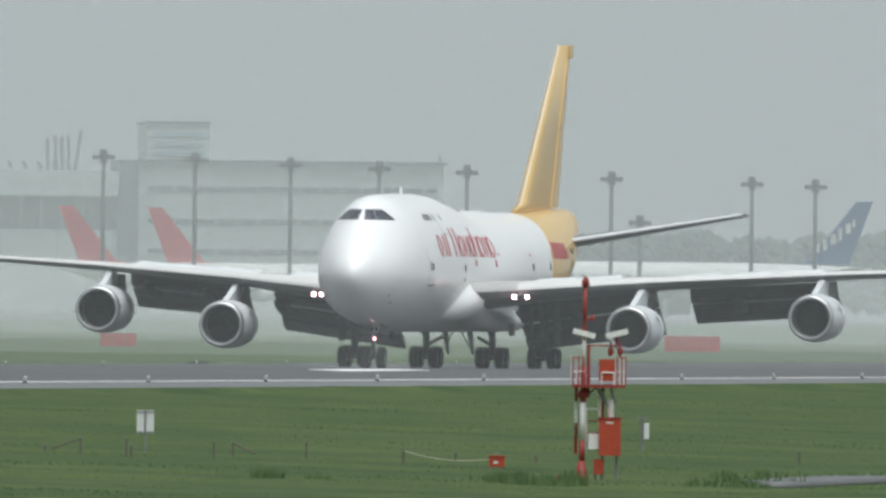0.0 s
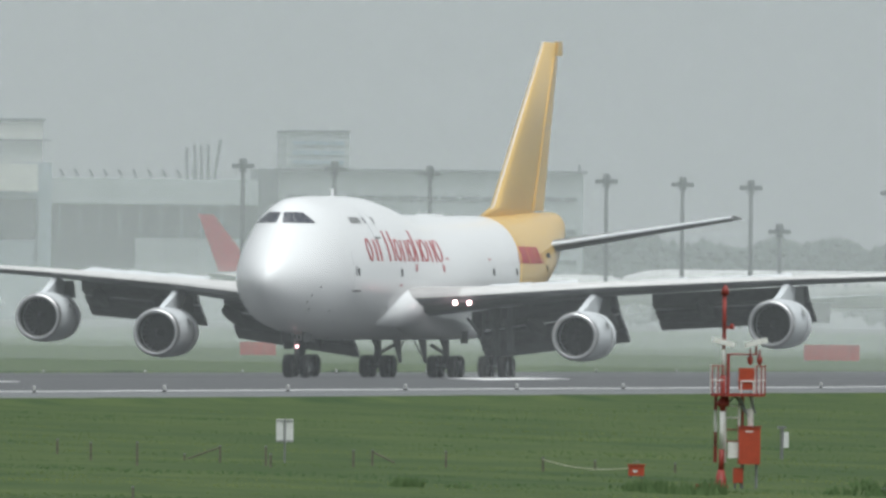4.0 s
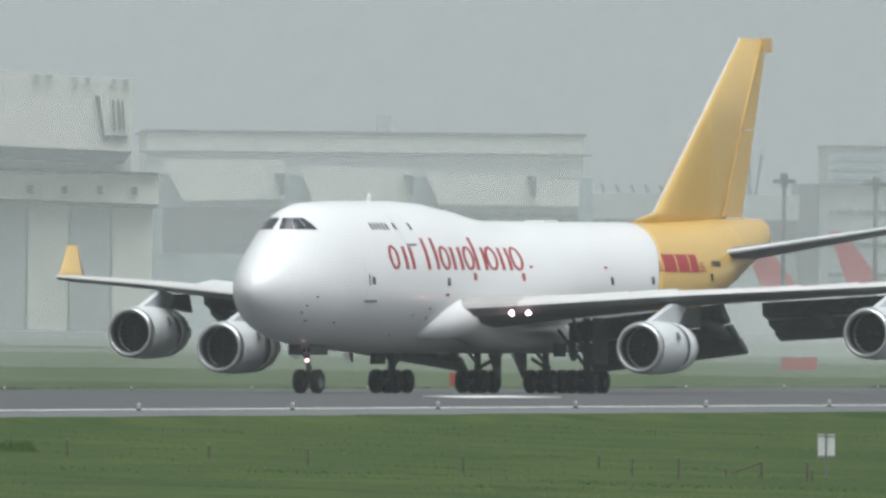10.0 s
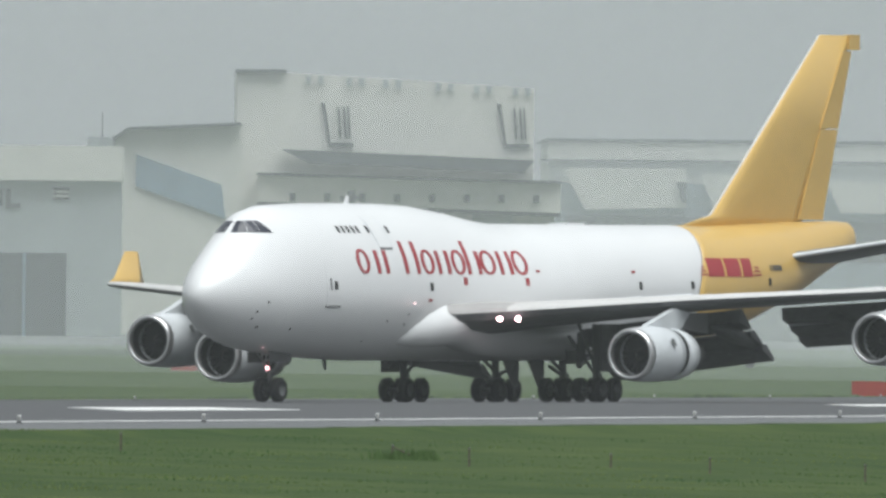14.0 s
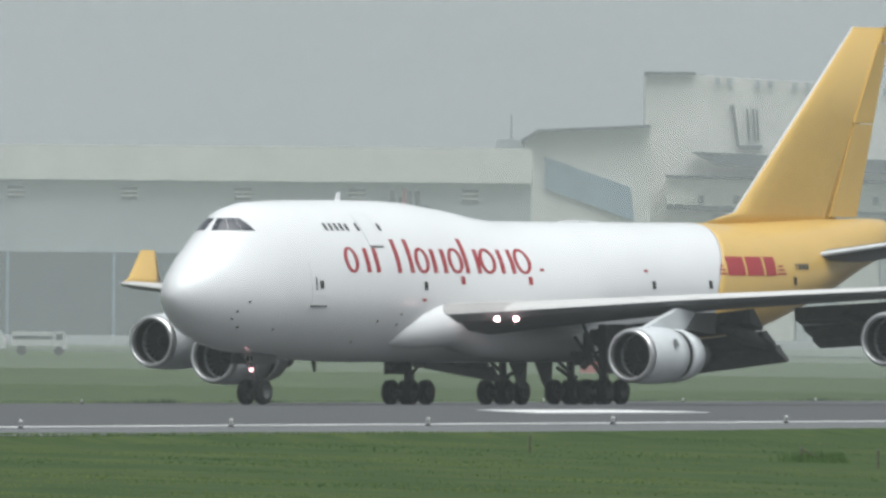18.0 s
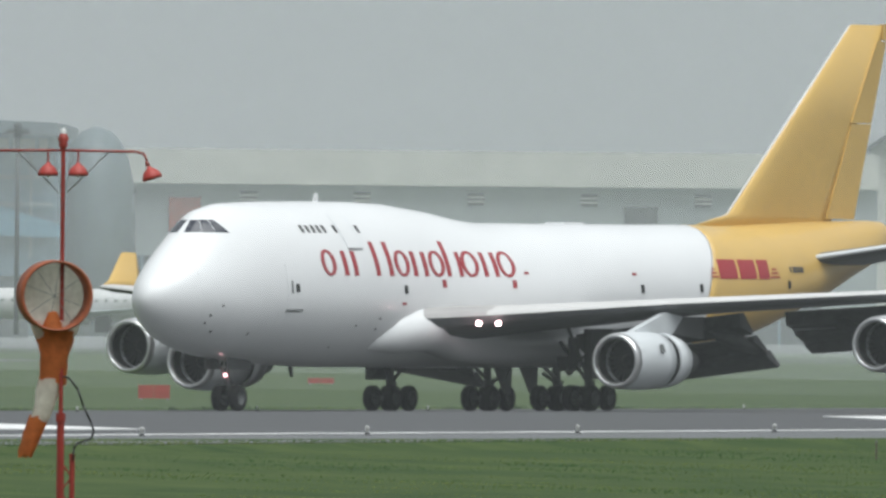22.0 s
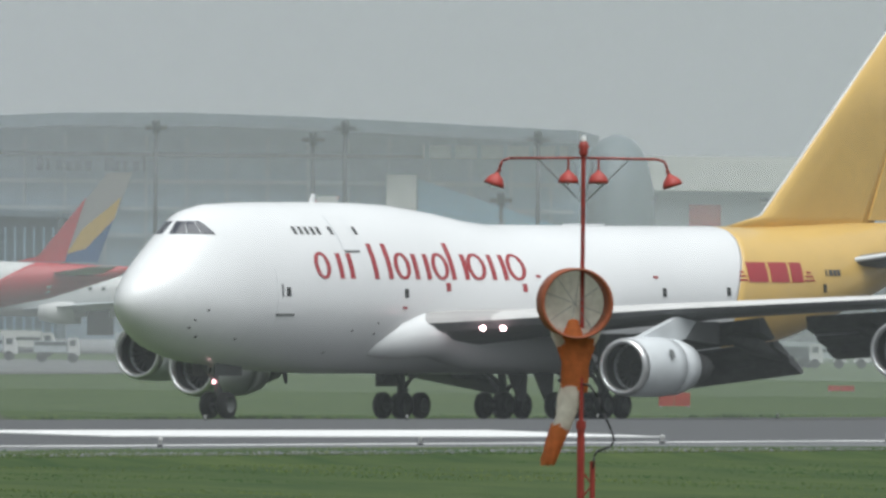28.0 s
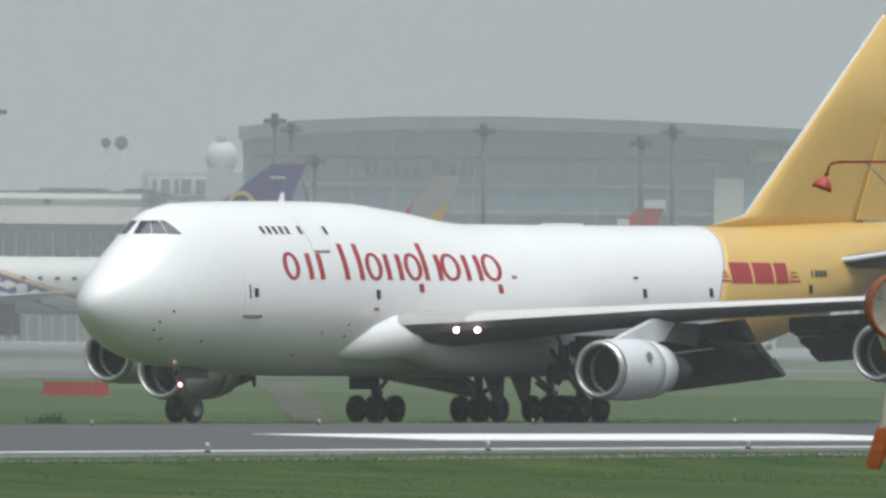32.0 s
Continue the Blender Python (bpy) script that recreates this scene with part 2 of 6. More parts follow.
def decal(bm, quad, side=-1, off=0.012, n=4, thick=0.03):
    """A thin plate that hugs the hull; quad holds four (x, z) corners in order round it."""
    a, b, c, d = [Vector(p) for p in quad]
    grid = []
    for i in range(n + 1):
        u = i / n
        row = []
        for j in range(n + 1):
            v = j / n
            p = (a * (1 - u) + b * u) * (1 - v) + (d * (1 - u) + c * u) * v
            row.append((p.x, p.y))
        grid.append(row)
    top = [[bm.verts.new((x, hull_y(x, z, side, off), z)) for x, z in row] for row in grid]
    low = [[bm.verts.new((x, hull_y(x, z, side, off - thick), z)) for x, z in row] for row in grid]
    for i in range(n):
        for j in range(n):
            bm.faces.new((top[i][j], top[i + 1][j], top[i + 1][j + 1], top[i][j + 1]))
    edge = [(i, 0) for i in range(n)] + [(n, j) for j in range(n)] + [(i, n) for i in range(n, 0, -1)] + [(0, j) for j in range(n, 0, -1)]
    for (i, j), (k, l) in zip(edge, edge[1:] + edge[:1]):
        bm.faces.new((top[i][j], low[i][j], low[k][l], top[k][l]))
    return bm


def plate(quad, side=-1, off=0.012, n=4):
    return decal(bmesh.new(), quad, side, off, n)


def rect(x0, x1, z0, z1, lean=0.0):
    return [(x0, z0), (x1, z0), (x1 + lean, z1), (x0 + lean, z1)]


WING_SECTION = [(0, 0), (0.012, 0.022), (0.07, 0.05), (0.3, 0.062), (0.6, 0.045), (0.85, 0.02), (1, 0.003), (0.85, -0.02), (0.6, -0.06), (0.3, -0.088), (0.12, -0.075), (0.025, -0.04)]
AIRFOIL = [(0, 0), (0.02, 0.035), (0.1, 0.07), (0.3, 0.085), (0.6, 0.06), (0.85, 0.025), (1, 0.004), (0.85, -0.012), (0.6, -0.03), (0.3, -0.045), (0.1, -0.04), (0.02, -0.022)]


def blade(stations, upright=False, section=AIRFOIL):
    """stations: leading-edge x, trailing-edge x, span, height, thickness ratio."""
    loops = []
    for le, te, span, h, t in stations:
        loop = []
        for u, v in section:
            x, w = le + (te - le) * u, v * (te - le) * t
            loop.append(Vector((x, w + h, span)) if upright else Vector((x, span, h + w)))
        loops.append(loop)
    return rings(bmesh.new(), loops)


SLEEVES, SPOILERS, WHEELS, BLADES = [], [], [], [None]


def airliner():
    root = thing("airliner", pose(0, 0, 0), "white four-engined cargo jumbo jet with yellow tail, landing lights on", "airplane")
    part("fuselage", hull_skin(0.0, 47.2), WHITE, root, "glossy white fuselage with a humped upper deck", True)
    part("tail_section", hull_skin(47.2, 68.9), YELLOW, root, "yellow rear fuselage", True)
    # cockpit windows, port and starboard
    for s in (-1, 1):
        for quad in ([(3.37, 8.34), (3.81, 8.34), (4.27, 8.93), (4.115, 8.93)], [(3.85, 8.34), (4.4, 8.34), (4.56, 8.94), (4.3, 8.94)], [(4.44, 8.34), (5.06, 8.32), (4.8, 8.94), (4.6, 8.94)]):
            part("cockpit_window", plate(quad, s, 0.02), GLASS, root, "dark cockpit window")
        for i in range(5):
            x = 10.53 + i * 0.49
            part("cabin_window", plate(rect(x, x + 0.24, 8.36, 8.72), s, n=2), DARK, root)
        for x in (13.5, 15.53):
            part("cabin_window", plate(rect(x, x + 0.24, 8.37, 8.74), s, n=2), DARK, root)
        door = part("upper_deck_door", plate(rect(13.95, 15.2, 7.66, 9.25), s, 0.02), WHITE, root, "white upper deck door")
        part("door_sill", plate(rect(13.95, 15.2, 7.58, 7.66), s, 0.03, 2), WING_GREY, root)
        part("nose_door", plate(rect(7.95, 9.15, 4.75, 6.85), s, 0.018), WHITE, root)
        part("door_handle", plate(rect(8.25, 8.36, 5.5, 6.1), s, 0.04, 2), WING_GREY, root)
        part("door_window", plate(rect(8.6, 8.88, 5.55, 5.95), s, 0.04, 2), DARK, root)
        part("door_sill", plate(rect(7.85, 9.2, 4.66, 4.76), s, 0.05, 2), GEAR, root)
        # door outline and a long skin seam
        for x0, x1, z0, z1 in ((13.88, 13.94, 7.66, 9.2), (15.21, 15.27, 7.66, 9.2)):
            part("skin_seam", plate(rect(x0, x1, z0, z1), s, 0.022, 4), NACELLE, root)
        for x, z in ((18.3, 5.72), (40.3, 5.85), (45.9, 5.9), (54.9, 6.1)):
            part("door_window", plate(rect(x, x + 0.28, z - 0.2, z + 0.2), s, 0.03, 2), DARK, root)
        for x, z in ((29.6, 6.55), (39.7, 6.55), (18.1, 5.05)):
            part("placard", plate(rect(x, x + 0.36, z - 0.06, z + 0.06), s, 0.03, 2), RED_PAINT, root)
        for x, z in ((3.35, 4.9), (2.75, 4.45), (2.6, 4.1), (3.2, 3.7), (14.2, 4.0), (16.2, 4.35), (16.1, 3.85), (12.9, 3.0), (5.6, 3.6)):
            part("probe", plate(rect(x, x + 0.1, z - 0.05, z + 0.05), s, 0.05, 1), DARK, root)
        # wing root fairing
        loops = []
        for x, y0, y1, z0, z1 in ((16.3, 1.4, 2.2, 2.9, 3.6), (17.2, 1.4, 2.8, 2.8, 4.1), (18.4, 1.4, 3.4, 2.7, 4.6), (19.6, 1.4, 3.75, 2.75, 4.9), (20.6, 1.4, 3.95, 2.8, 5.0), (21.3, 1.4, 3.85, 2.8, 4.95), (24, 1.4, 3.5, 2.3, 4.6), (28, 1.4, 3.45, 2.1, 4.1), (34, 1.4, 3.2, 2.1, 3.8), (40, 1.4, 2.8, 2.15, 3.2), (43.5, 1.6, 2.3, 2.4, 2.8)):
            c, r, h = (y0 + y1) / 2, (y1 - y0) / 2, (z1 - z0) / 2
            loops.append([Vector((x, s * (c + r * math.cos(a)), (z0 + z1) / 2 + h * math.sin(a))) for a in [2 * math.pi * i / 16 for i in range(16)]])
        part("wing_fairing", rings(bmesh.new(), loops), WHITE, root, "white wing root fairing", True)
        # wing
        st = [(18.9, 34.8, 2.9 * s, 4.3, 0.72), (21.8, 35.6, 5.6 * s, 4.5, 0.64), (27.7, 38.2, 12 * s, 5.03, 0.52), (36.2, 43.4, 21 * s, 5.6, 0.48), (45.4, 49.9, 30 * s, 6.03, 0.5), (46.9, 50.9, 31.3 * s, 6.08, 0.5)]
        w = part("wing", blade(st, section=WING_SECTION), [WING_GREY, LIT_SKIN, ROOT_EDGE], root, "grey wing, pale leading edge and top, shade below painted dark")
        # upper faces paler, lower faces darker: light and shade set in the paint
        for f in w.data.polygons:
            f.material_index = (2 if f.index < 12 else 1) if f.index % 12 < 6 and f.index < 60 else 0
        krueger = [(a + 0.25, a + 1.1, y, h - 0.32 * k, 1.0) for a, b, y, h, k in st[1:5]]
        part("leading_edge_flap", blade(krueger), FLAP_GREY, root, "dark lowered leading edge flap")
        loops = []
        for k, (le, te, y, z) in enumerate(((46.9, 50.9, 31.3, 6.05), (48.3, 51.3, 31.65, 6.4), (50.2, 51.6, 32.1, 7.75))):
            loops.append([Vector((le + (te - le) * u, s * (y - v * 0.9), z + v * 0.4)) for u, v in AIRFOIL])
        part("winglet", rings(bmesh.new(), loops), YELLOW, root, "yellow winglet", True)
        # flaps hang behind and below the trailing edge, in three slotted panels
        for ya, xa, za, yb, xb, zb, drop in ((3.6, 33.4, 3.5, 11.1, 36.0, 4.5, 1.0), (12.9, 37.2, 4.55, 20.6, 41.7, 5.1, 0.7)):
            for k in range(3):
                o, d, c = 0.1 + k * 1.25 * drop, 0.25 + k * 0.7 * drop, 1.35 * drop
                loops = []
                for y, x, z in ((ya, xa, za), (yb, xb, zb)):
                    loops.append([Vector((x + o + u, s * y, z - d - w)) for u, w in ((0, -0.4 if k == 0 else 0), (c * 0.3, -0.42 if k == 0 else -0.06), (c, 0.5 * drop + 0.08 * k), (c * 0.9, 0.63 * drop + 0.08 * k), (0.1, 0.24))])
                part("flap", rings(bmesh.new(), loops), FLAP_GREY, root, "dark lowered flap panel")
            # pale rod painted as the light that shows through the flap slits
            rodbm = bmesh.new()
            rod(rodbm, (xa + 1.2 * drop, s * ya, za - 1.0 * drop), (xb + 1.2 * drop, s * (ya + 0.75 * (yb - ya)), zb - 0.97 * drop), 0.05)
            part("flap_seam", rodbm, NACELLE, root)
        for y, x, z in ((6.8, 33.2, 3.3), (10.6, 34.2, 3.75), (15.4, 37.6, 4.25), (19.4, 39.8, 4.6)):
            part("flap_track_fairing", lathed([(0, 0.05), (0.8, 0.32), (2.4, 0.4), (4.4, 0.3), (5.8, 0.05)], (0, 0, 0), 10), FLAP_GREY, root, "dark flap track canoe", True).matrix_basis = pose(x, s * y, z, 0, 10, 0)
        # raised spoilers on top of the wing, hinged at their front edges
        for y0, y1, x0, z0, run, c in ((5.2, 7.4, 31.9, 4.95, 0.333, 1.5), (7.5, 9.8, 32.7, 5.08, 0.333, 1.5), (12.6, 15.2, 36.5, 5.3, 0.545, 1.3), (15.3, 17.9, 38.0, 5.45, 0.545, 1.3), (18.0, 20.4, 39.4, 5.6, 0.545, 1.3)):
            h = (y1 - y0) / 2
            loops = [[Vector((0, s * dy, 0.07 * dy)), Vector((c, s * dy, 0.07 * dy - 0.06)), Vector((c, s * dy, 0.07 * dy - 0.1)), Vector((0, s * dy, 0.07 * dy - 0.12))] for dy in (-h * math.hypot(1, run), h * math.hypot(1, run))]
            panel = part("spoiler", rings(bmesh.new(), loops), NACELLE, root, "pale spoiler panel hinged on the wing")
            yaw = -s * math.degrees(math.atan(run))
            SPOILERS.append((panel, x0, s * (y0 + h), z0, yaw))
            panel.matrix_basis = pose(x0, s * (y0 + h), z0, 0, -13, yaw)
        # engines
        for ex, ey, ez in ((23.3, 11.75, 2.36), (32.3, 20.7, 3.14)):
            at = (ex, s * ey, ez)
            cowl = part("engine_cowl", lathed([(0.0, 1.116), (0.0, 1.172), (0.12, 1.265), (0.6, 1.349), (1.6, 1.386), (2.9, 1.367), (3.55, 1.321), (3.55, 1.209), (1.2, 1.069), (0.3, 1.079), (0.0, 1.116)], at, 32), NACELLE, root, "light grey engine cowl with a wide inlet", True)
            part("inlet_lip", lathed([(0.26, 1.042), (0.06, 1.088), (-0.03, 1.163), (0.02, 1.237), (0.14, 1.288), (0.32, 1.330), (0.32, 1.293)], at, 32), LIP, cowl, "bare metal inlet lip", True)
            # near-black lining puts the shade inside the inlet into its colour
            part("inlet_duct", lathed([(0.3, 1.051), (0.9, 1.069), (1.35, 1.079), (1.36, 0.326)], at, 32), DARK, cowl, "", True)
            for i in range(22):
                vane = part("fan_blade", boxed(-0.03, 0.03, -0.1, 0.1, 0.3, 1.05), HOT, cowl) if BLADES[0] is None else new("fan_blade", BLADES[0])
                vane.parent, BLADES[0] = cowl, vane.data
                vane.matrix_basis = Matrix.Translation((ex + 1.23, s * ey, ez)) @ Matrix.Rotation(2 * math.pi * i / 22, 4, 'X') @ Matrix.Rotation(0.6, 4, 'Z')
            part("spinner", lathed([(0.75, 0.019), (0.9, 0.149), (1.2, 0.316), (1.3, 0.335)], at, 16), HOT, cowl, "", True)
            # near-black ring fills the reverser gap as its shade
            part("cowl_vent", lathed([(3.5, 1.172), (4.15, 1.153)], at, 32), DARK, cowl, "", True)
            sleeve = part("reverser_sleeve", lathed([(0, 1.228), (0, 1.321), (0.6, 1.283), (1.35, 1.116), (1.35, 1.042), (0.0, 1.209)], (0, 0, 0), 32), NACELLE, root, "sliding thrust reverser sleeve", True)
            sleeve.matrix_basis = pose(ex + 4.05, s * ey, ez)
            SLEEVES.append((sleeve, ex + 4.05, s * ey, ez))
            part("core_nozzle", lathed([(3.4, 0.930), (4.6, 0.911), (5.7, 0.818), (6.9, 0.558), (6.9, 0.465), (5.0, 0.372)], at, 24), HOT, cowl, "", True)
            part("exhaust_plug", lathed([(6.2, 0.391), (7.2, 0.279), (7.9, 0.028)], at, 16), HOT, cowl, "", True)
            part("cowl_badge", boxed(ex + 2.0, ex + 2.35, s * ey - 0.2, s * ey + 0.2, 0, 0.02, m=Matrix.Translation((0, s * ey, ez)) @ Matrix.Rotation(radians(66 * s if s > 0 else 66), 4, 'X') @ Matrix.Translation((0, -s * ey, 1.47))), GEAR, cowl)
            # pylon
            wl_x, wl_z = (28.2, 4.35) if ey < 15 else (36.6, 5.05)
            w = 0.17
            for outline, paint in ((((ex + 1.4, ez + 1.38), (ex + 2.6, ez + 1.72), (wl_x - 0.3, wl_z + 0.3), (wl_x + 1.2, wl_z + 0.1), (ex + 5.2, ez + 1.3), (ex + 4.0, ez + 1.15)), NACELLE), (((wl_x + 1.25, wl_z + 0.1), (wl_x + 3.2, wl_z + 0.1), (ex + 8.0, ez + 1.05), (ex + 5.25, ez + 1.28)), WING_GREY)):
                loops = [[Vector((px_, s * ey + y, pz_)) for px_, pz_ in outline] for y in (-w, w)]
                part("engine_pylon", rings(bmesh.new(), loops), paint, root, "light grey engine pylon" if paint is NACELLE else "grey rear pylon fairing")
        # landing lights in the wing root
        for x, y in ((21.5, 5.55), (22.3, 6.15)):
            part("landing_light", lathed([(-0.05, 0.02), (0.0, 0.1), (0.12, 0.12), (0.14, 0.02)], (x - 0.35, s * y, 4.13), 12), LAMP_WHITE, root, "lit landing light", True)
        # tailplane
        part("tailplane", blade([(57.9, 66.0, 1.2 * s, 7.15, 0.7), (61.7, 67.0, 6.0 * s, 8.05, 0.65), (65.3, 68.2, 11.05 * s, 9.0, 0.7)]), [WING_GREY, LIT_SKIN], root, "grey tailplane, pale top and shade below painted in")
        # as on the wings: lit paint on top, shaded paint below
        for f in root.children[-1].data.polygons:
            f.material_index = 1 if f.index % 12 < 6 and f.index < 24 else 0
        part("tailplane_edge", blade([(58.1, 59.2, 1.6 * s, 7.3, 1.9), (61.6, 62.6, 6.0 * s, 8.12, 1.8), (65.2, 65.9, 11.05 * s, 9.05, 1.6)]), NACELLE, root, "pale tailplane leading edge")
    # fin and rudder
    part("fin", blade([(50.7, 63.9, 8.95, 0, 0.3), (53.95, 64.2, 9.5, 0, 0.6), (60.0, 66.7, 14.2, 0, 0.7), (65.9, 69.4, 18.85, 0, 0.7)], True), YELLOW, root, "tall yellow fin", True)
    for z0, z1, a0, a1, b0, b1 in ((9.35, 14.0, 63.9, 66.25, 66.3, 67.95), (14.05, 18.05, 66.33, 67.97, 68.75, 69.45)):
        loops = [[Vector((a0 - 0.5, -0.13, z0)), Vector((a1, 0, z0)), Vector((a0 - 0.5, 0.13, z0))], [Vector((b0 - 0.4, -0.1, z1)), Vector((b1, 0, z1)), Vector((b0 - 0.4, 0.1, z1))]]
        part("rudder", rings(bmesh.new(), loops), YELLOW, root, "yellow rudder panel")
    part("fin_tip", boxed(69.0, 70.2, -0.1, 0.1, 18.12, 18.9), YELLOW, root, "yellow fin tip")
    part("fin_edge", blade([(52.7, 53.1, 9.25, 0, 0.5), (53.9, 54.4, 9.55, 0, 1.1), (65.84, 66.25, 18.85, 0, 1.1)], True), WHITE, root, "bright fin leading edge", True)
    part("exhaust_port", lathed([(68.8, 0.3), (69.05, 0.26), (69.0, 0.1)], (0, 0, 8.4), 12), DARK, root, "", True)
    # aerials and hatch on the crown
    part("aerial", rings(bmesh.new(), [[Vector((x, -0.03, z)), Vector((x + c, -0.03, z)), Vector((x + c, 0.03, z)), Vector((x, 0.03, z))] for x, z, c in ((15.2, 9.75, 0.5), (15.5, 10.25, 0.18))]), WHITE, root, "white blade aerial")
    part("crown_hatch", boxed(37.6, 39.4, -0.55, 0.55, 8.8, 9.02), WHITE, root, "low white crown fairing")
    part("belly_aerial", rings(bmesh.new(), [[Vector((x, -0.03, z)), Vector((x + c, -0.03, z)), Vector((x + c, 0.03, z)), Vector((x, 0.03, z))] for x, z, c in ((13.0, 2.15, 0.4), (13.25, 1.6, 0.15))]), DARK, root)
    lettering(root)
    undercarriage(root)
    return root


def stroke(root, x, z0, z1, w=0.36):
    part("lettering_stroke", plate(rect(x - w / 2, x + w / 2, z0, z1), -1, 0.022, 3), RED_PAINT, root, "red lettering stroke")


def hoop(root, x, z, rx, rz, wx=0.3, wz=0.13, n=22):
    """A flat oval hoop that hugs the hull."""
    bm = bmesh.new()
    loops = []
    for i in range(n + 1):
        a = 2 * math.pi * i / n
        c, q = math.cos(a), math.sin(a)
        o, k = (x + rx * c, z + rz * q), (x + (rx - wx) * c, z + (rz - wz) * q)
        loops.append([Vector((u, hull_y(u, v, -1, off), v)) for (u, v), off in ((o, 0.022), (k, 0.022), (k, -0.01), (o, -0.01))])
    rings(bm, loops, (False, False))
    bmesh.ops.remove_doubles(bm, verts=bm.verts, dist=0.001)
    part("lettering_hoop", bm, RED_PAINT, root, "red lettering hoop")


def lettering(root):
    # The airline's name and the tail emblem stand as plain red hoops and bars of their size.
    lo, hi, tall, deep = 6.36, 7.52, 7.97, 5.82
    for x, rx in ((11.75, 0.64), (18.4, 0.66), (21.6, 0.7), (24.7, 0.78), (28.13, 0.78)):
        hoop(root, x, 6.96, rx, 0.62)
    for x, z0, z1 in ((13.22, lo, hi), (14.1, lo, hi), (16.1, lo, tall), (17.3, lo, tall), (19.52, lo, hi), (20.5, lo, hi), (22.0, deep, 6.2), (22.6, lo, 8.03), (23.72, lo, hi), (26.04, lo, hi), (27.05, lo, hi), (28.5, deep, 6.2)):
        stroke(root, x, z0, z1)
    for x0, x1 in ((48.0, 49.75), (50.0, 51.65), (51.9, 53.0)):
        part("emblem_bar", plate(rect(x0, x1, 6.36, 7.3, 0.15), -1, 0.02), RED_PAINT, root, "red emblem bar")
    for x0, x1 in ((55.3, 55.45), (55.65, 56.0), (56.1, 56.4), (56.5, 56.8)):
        part("registration_bar", plate(rect(x0, x1, 6.68, 6.98), -1, 0.02, 2), HOT, root)
    for k in range(3):
        for x0, x1 in ((47.1, 47.9), (53.15, 54.1)):
            part("emblem_line", plate(rect(x0 + 0.12 * k, x1 - 0.1 * k, 6.42 + 0.19 * k, 6.5 + 0.19 * k), -1, 0.02, 2), RED_PAINT, root)


def wheel(parent, x, y, z, r=0.62, w=0.45):
    t = part("wheel", lathed([(-w / 2, r * 0.55), (-w / 2, r * 0.86), (-w * 0.36, r * 0.97), (0, r), (w * 0.36, r * 0.97), (w / 2, r * 0.86), (w / 2, r * 0.55), (w * 0.25, r * 0.5), (w * 0.2, 0.04), (-w * 0.2, 0.04), (-w * 0.25, r * 0.5), (-w / 2, r * 0.55)], (0, 0, 0), 20, 'y'), [TYRE, GEAR], parent, "black tyre on a grey rim", True)
    for p in t.data.polygons:
        c = p.center
        if math.hypot(c.x, c.z) < r * 0.52:
            p.material_index = 1
    t.matrix_basis = pose(x, y, z)
    WHEELS.append((t, x, y, z, r))


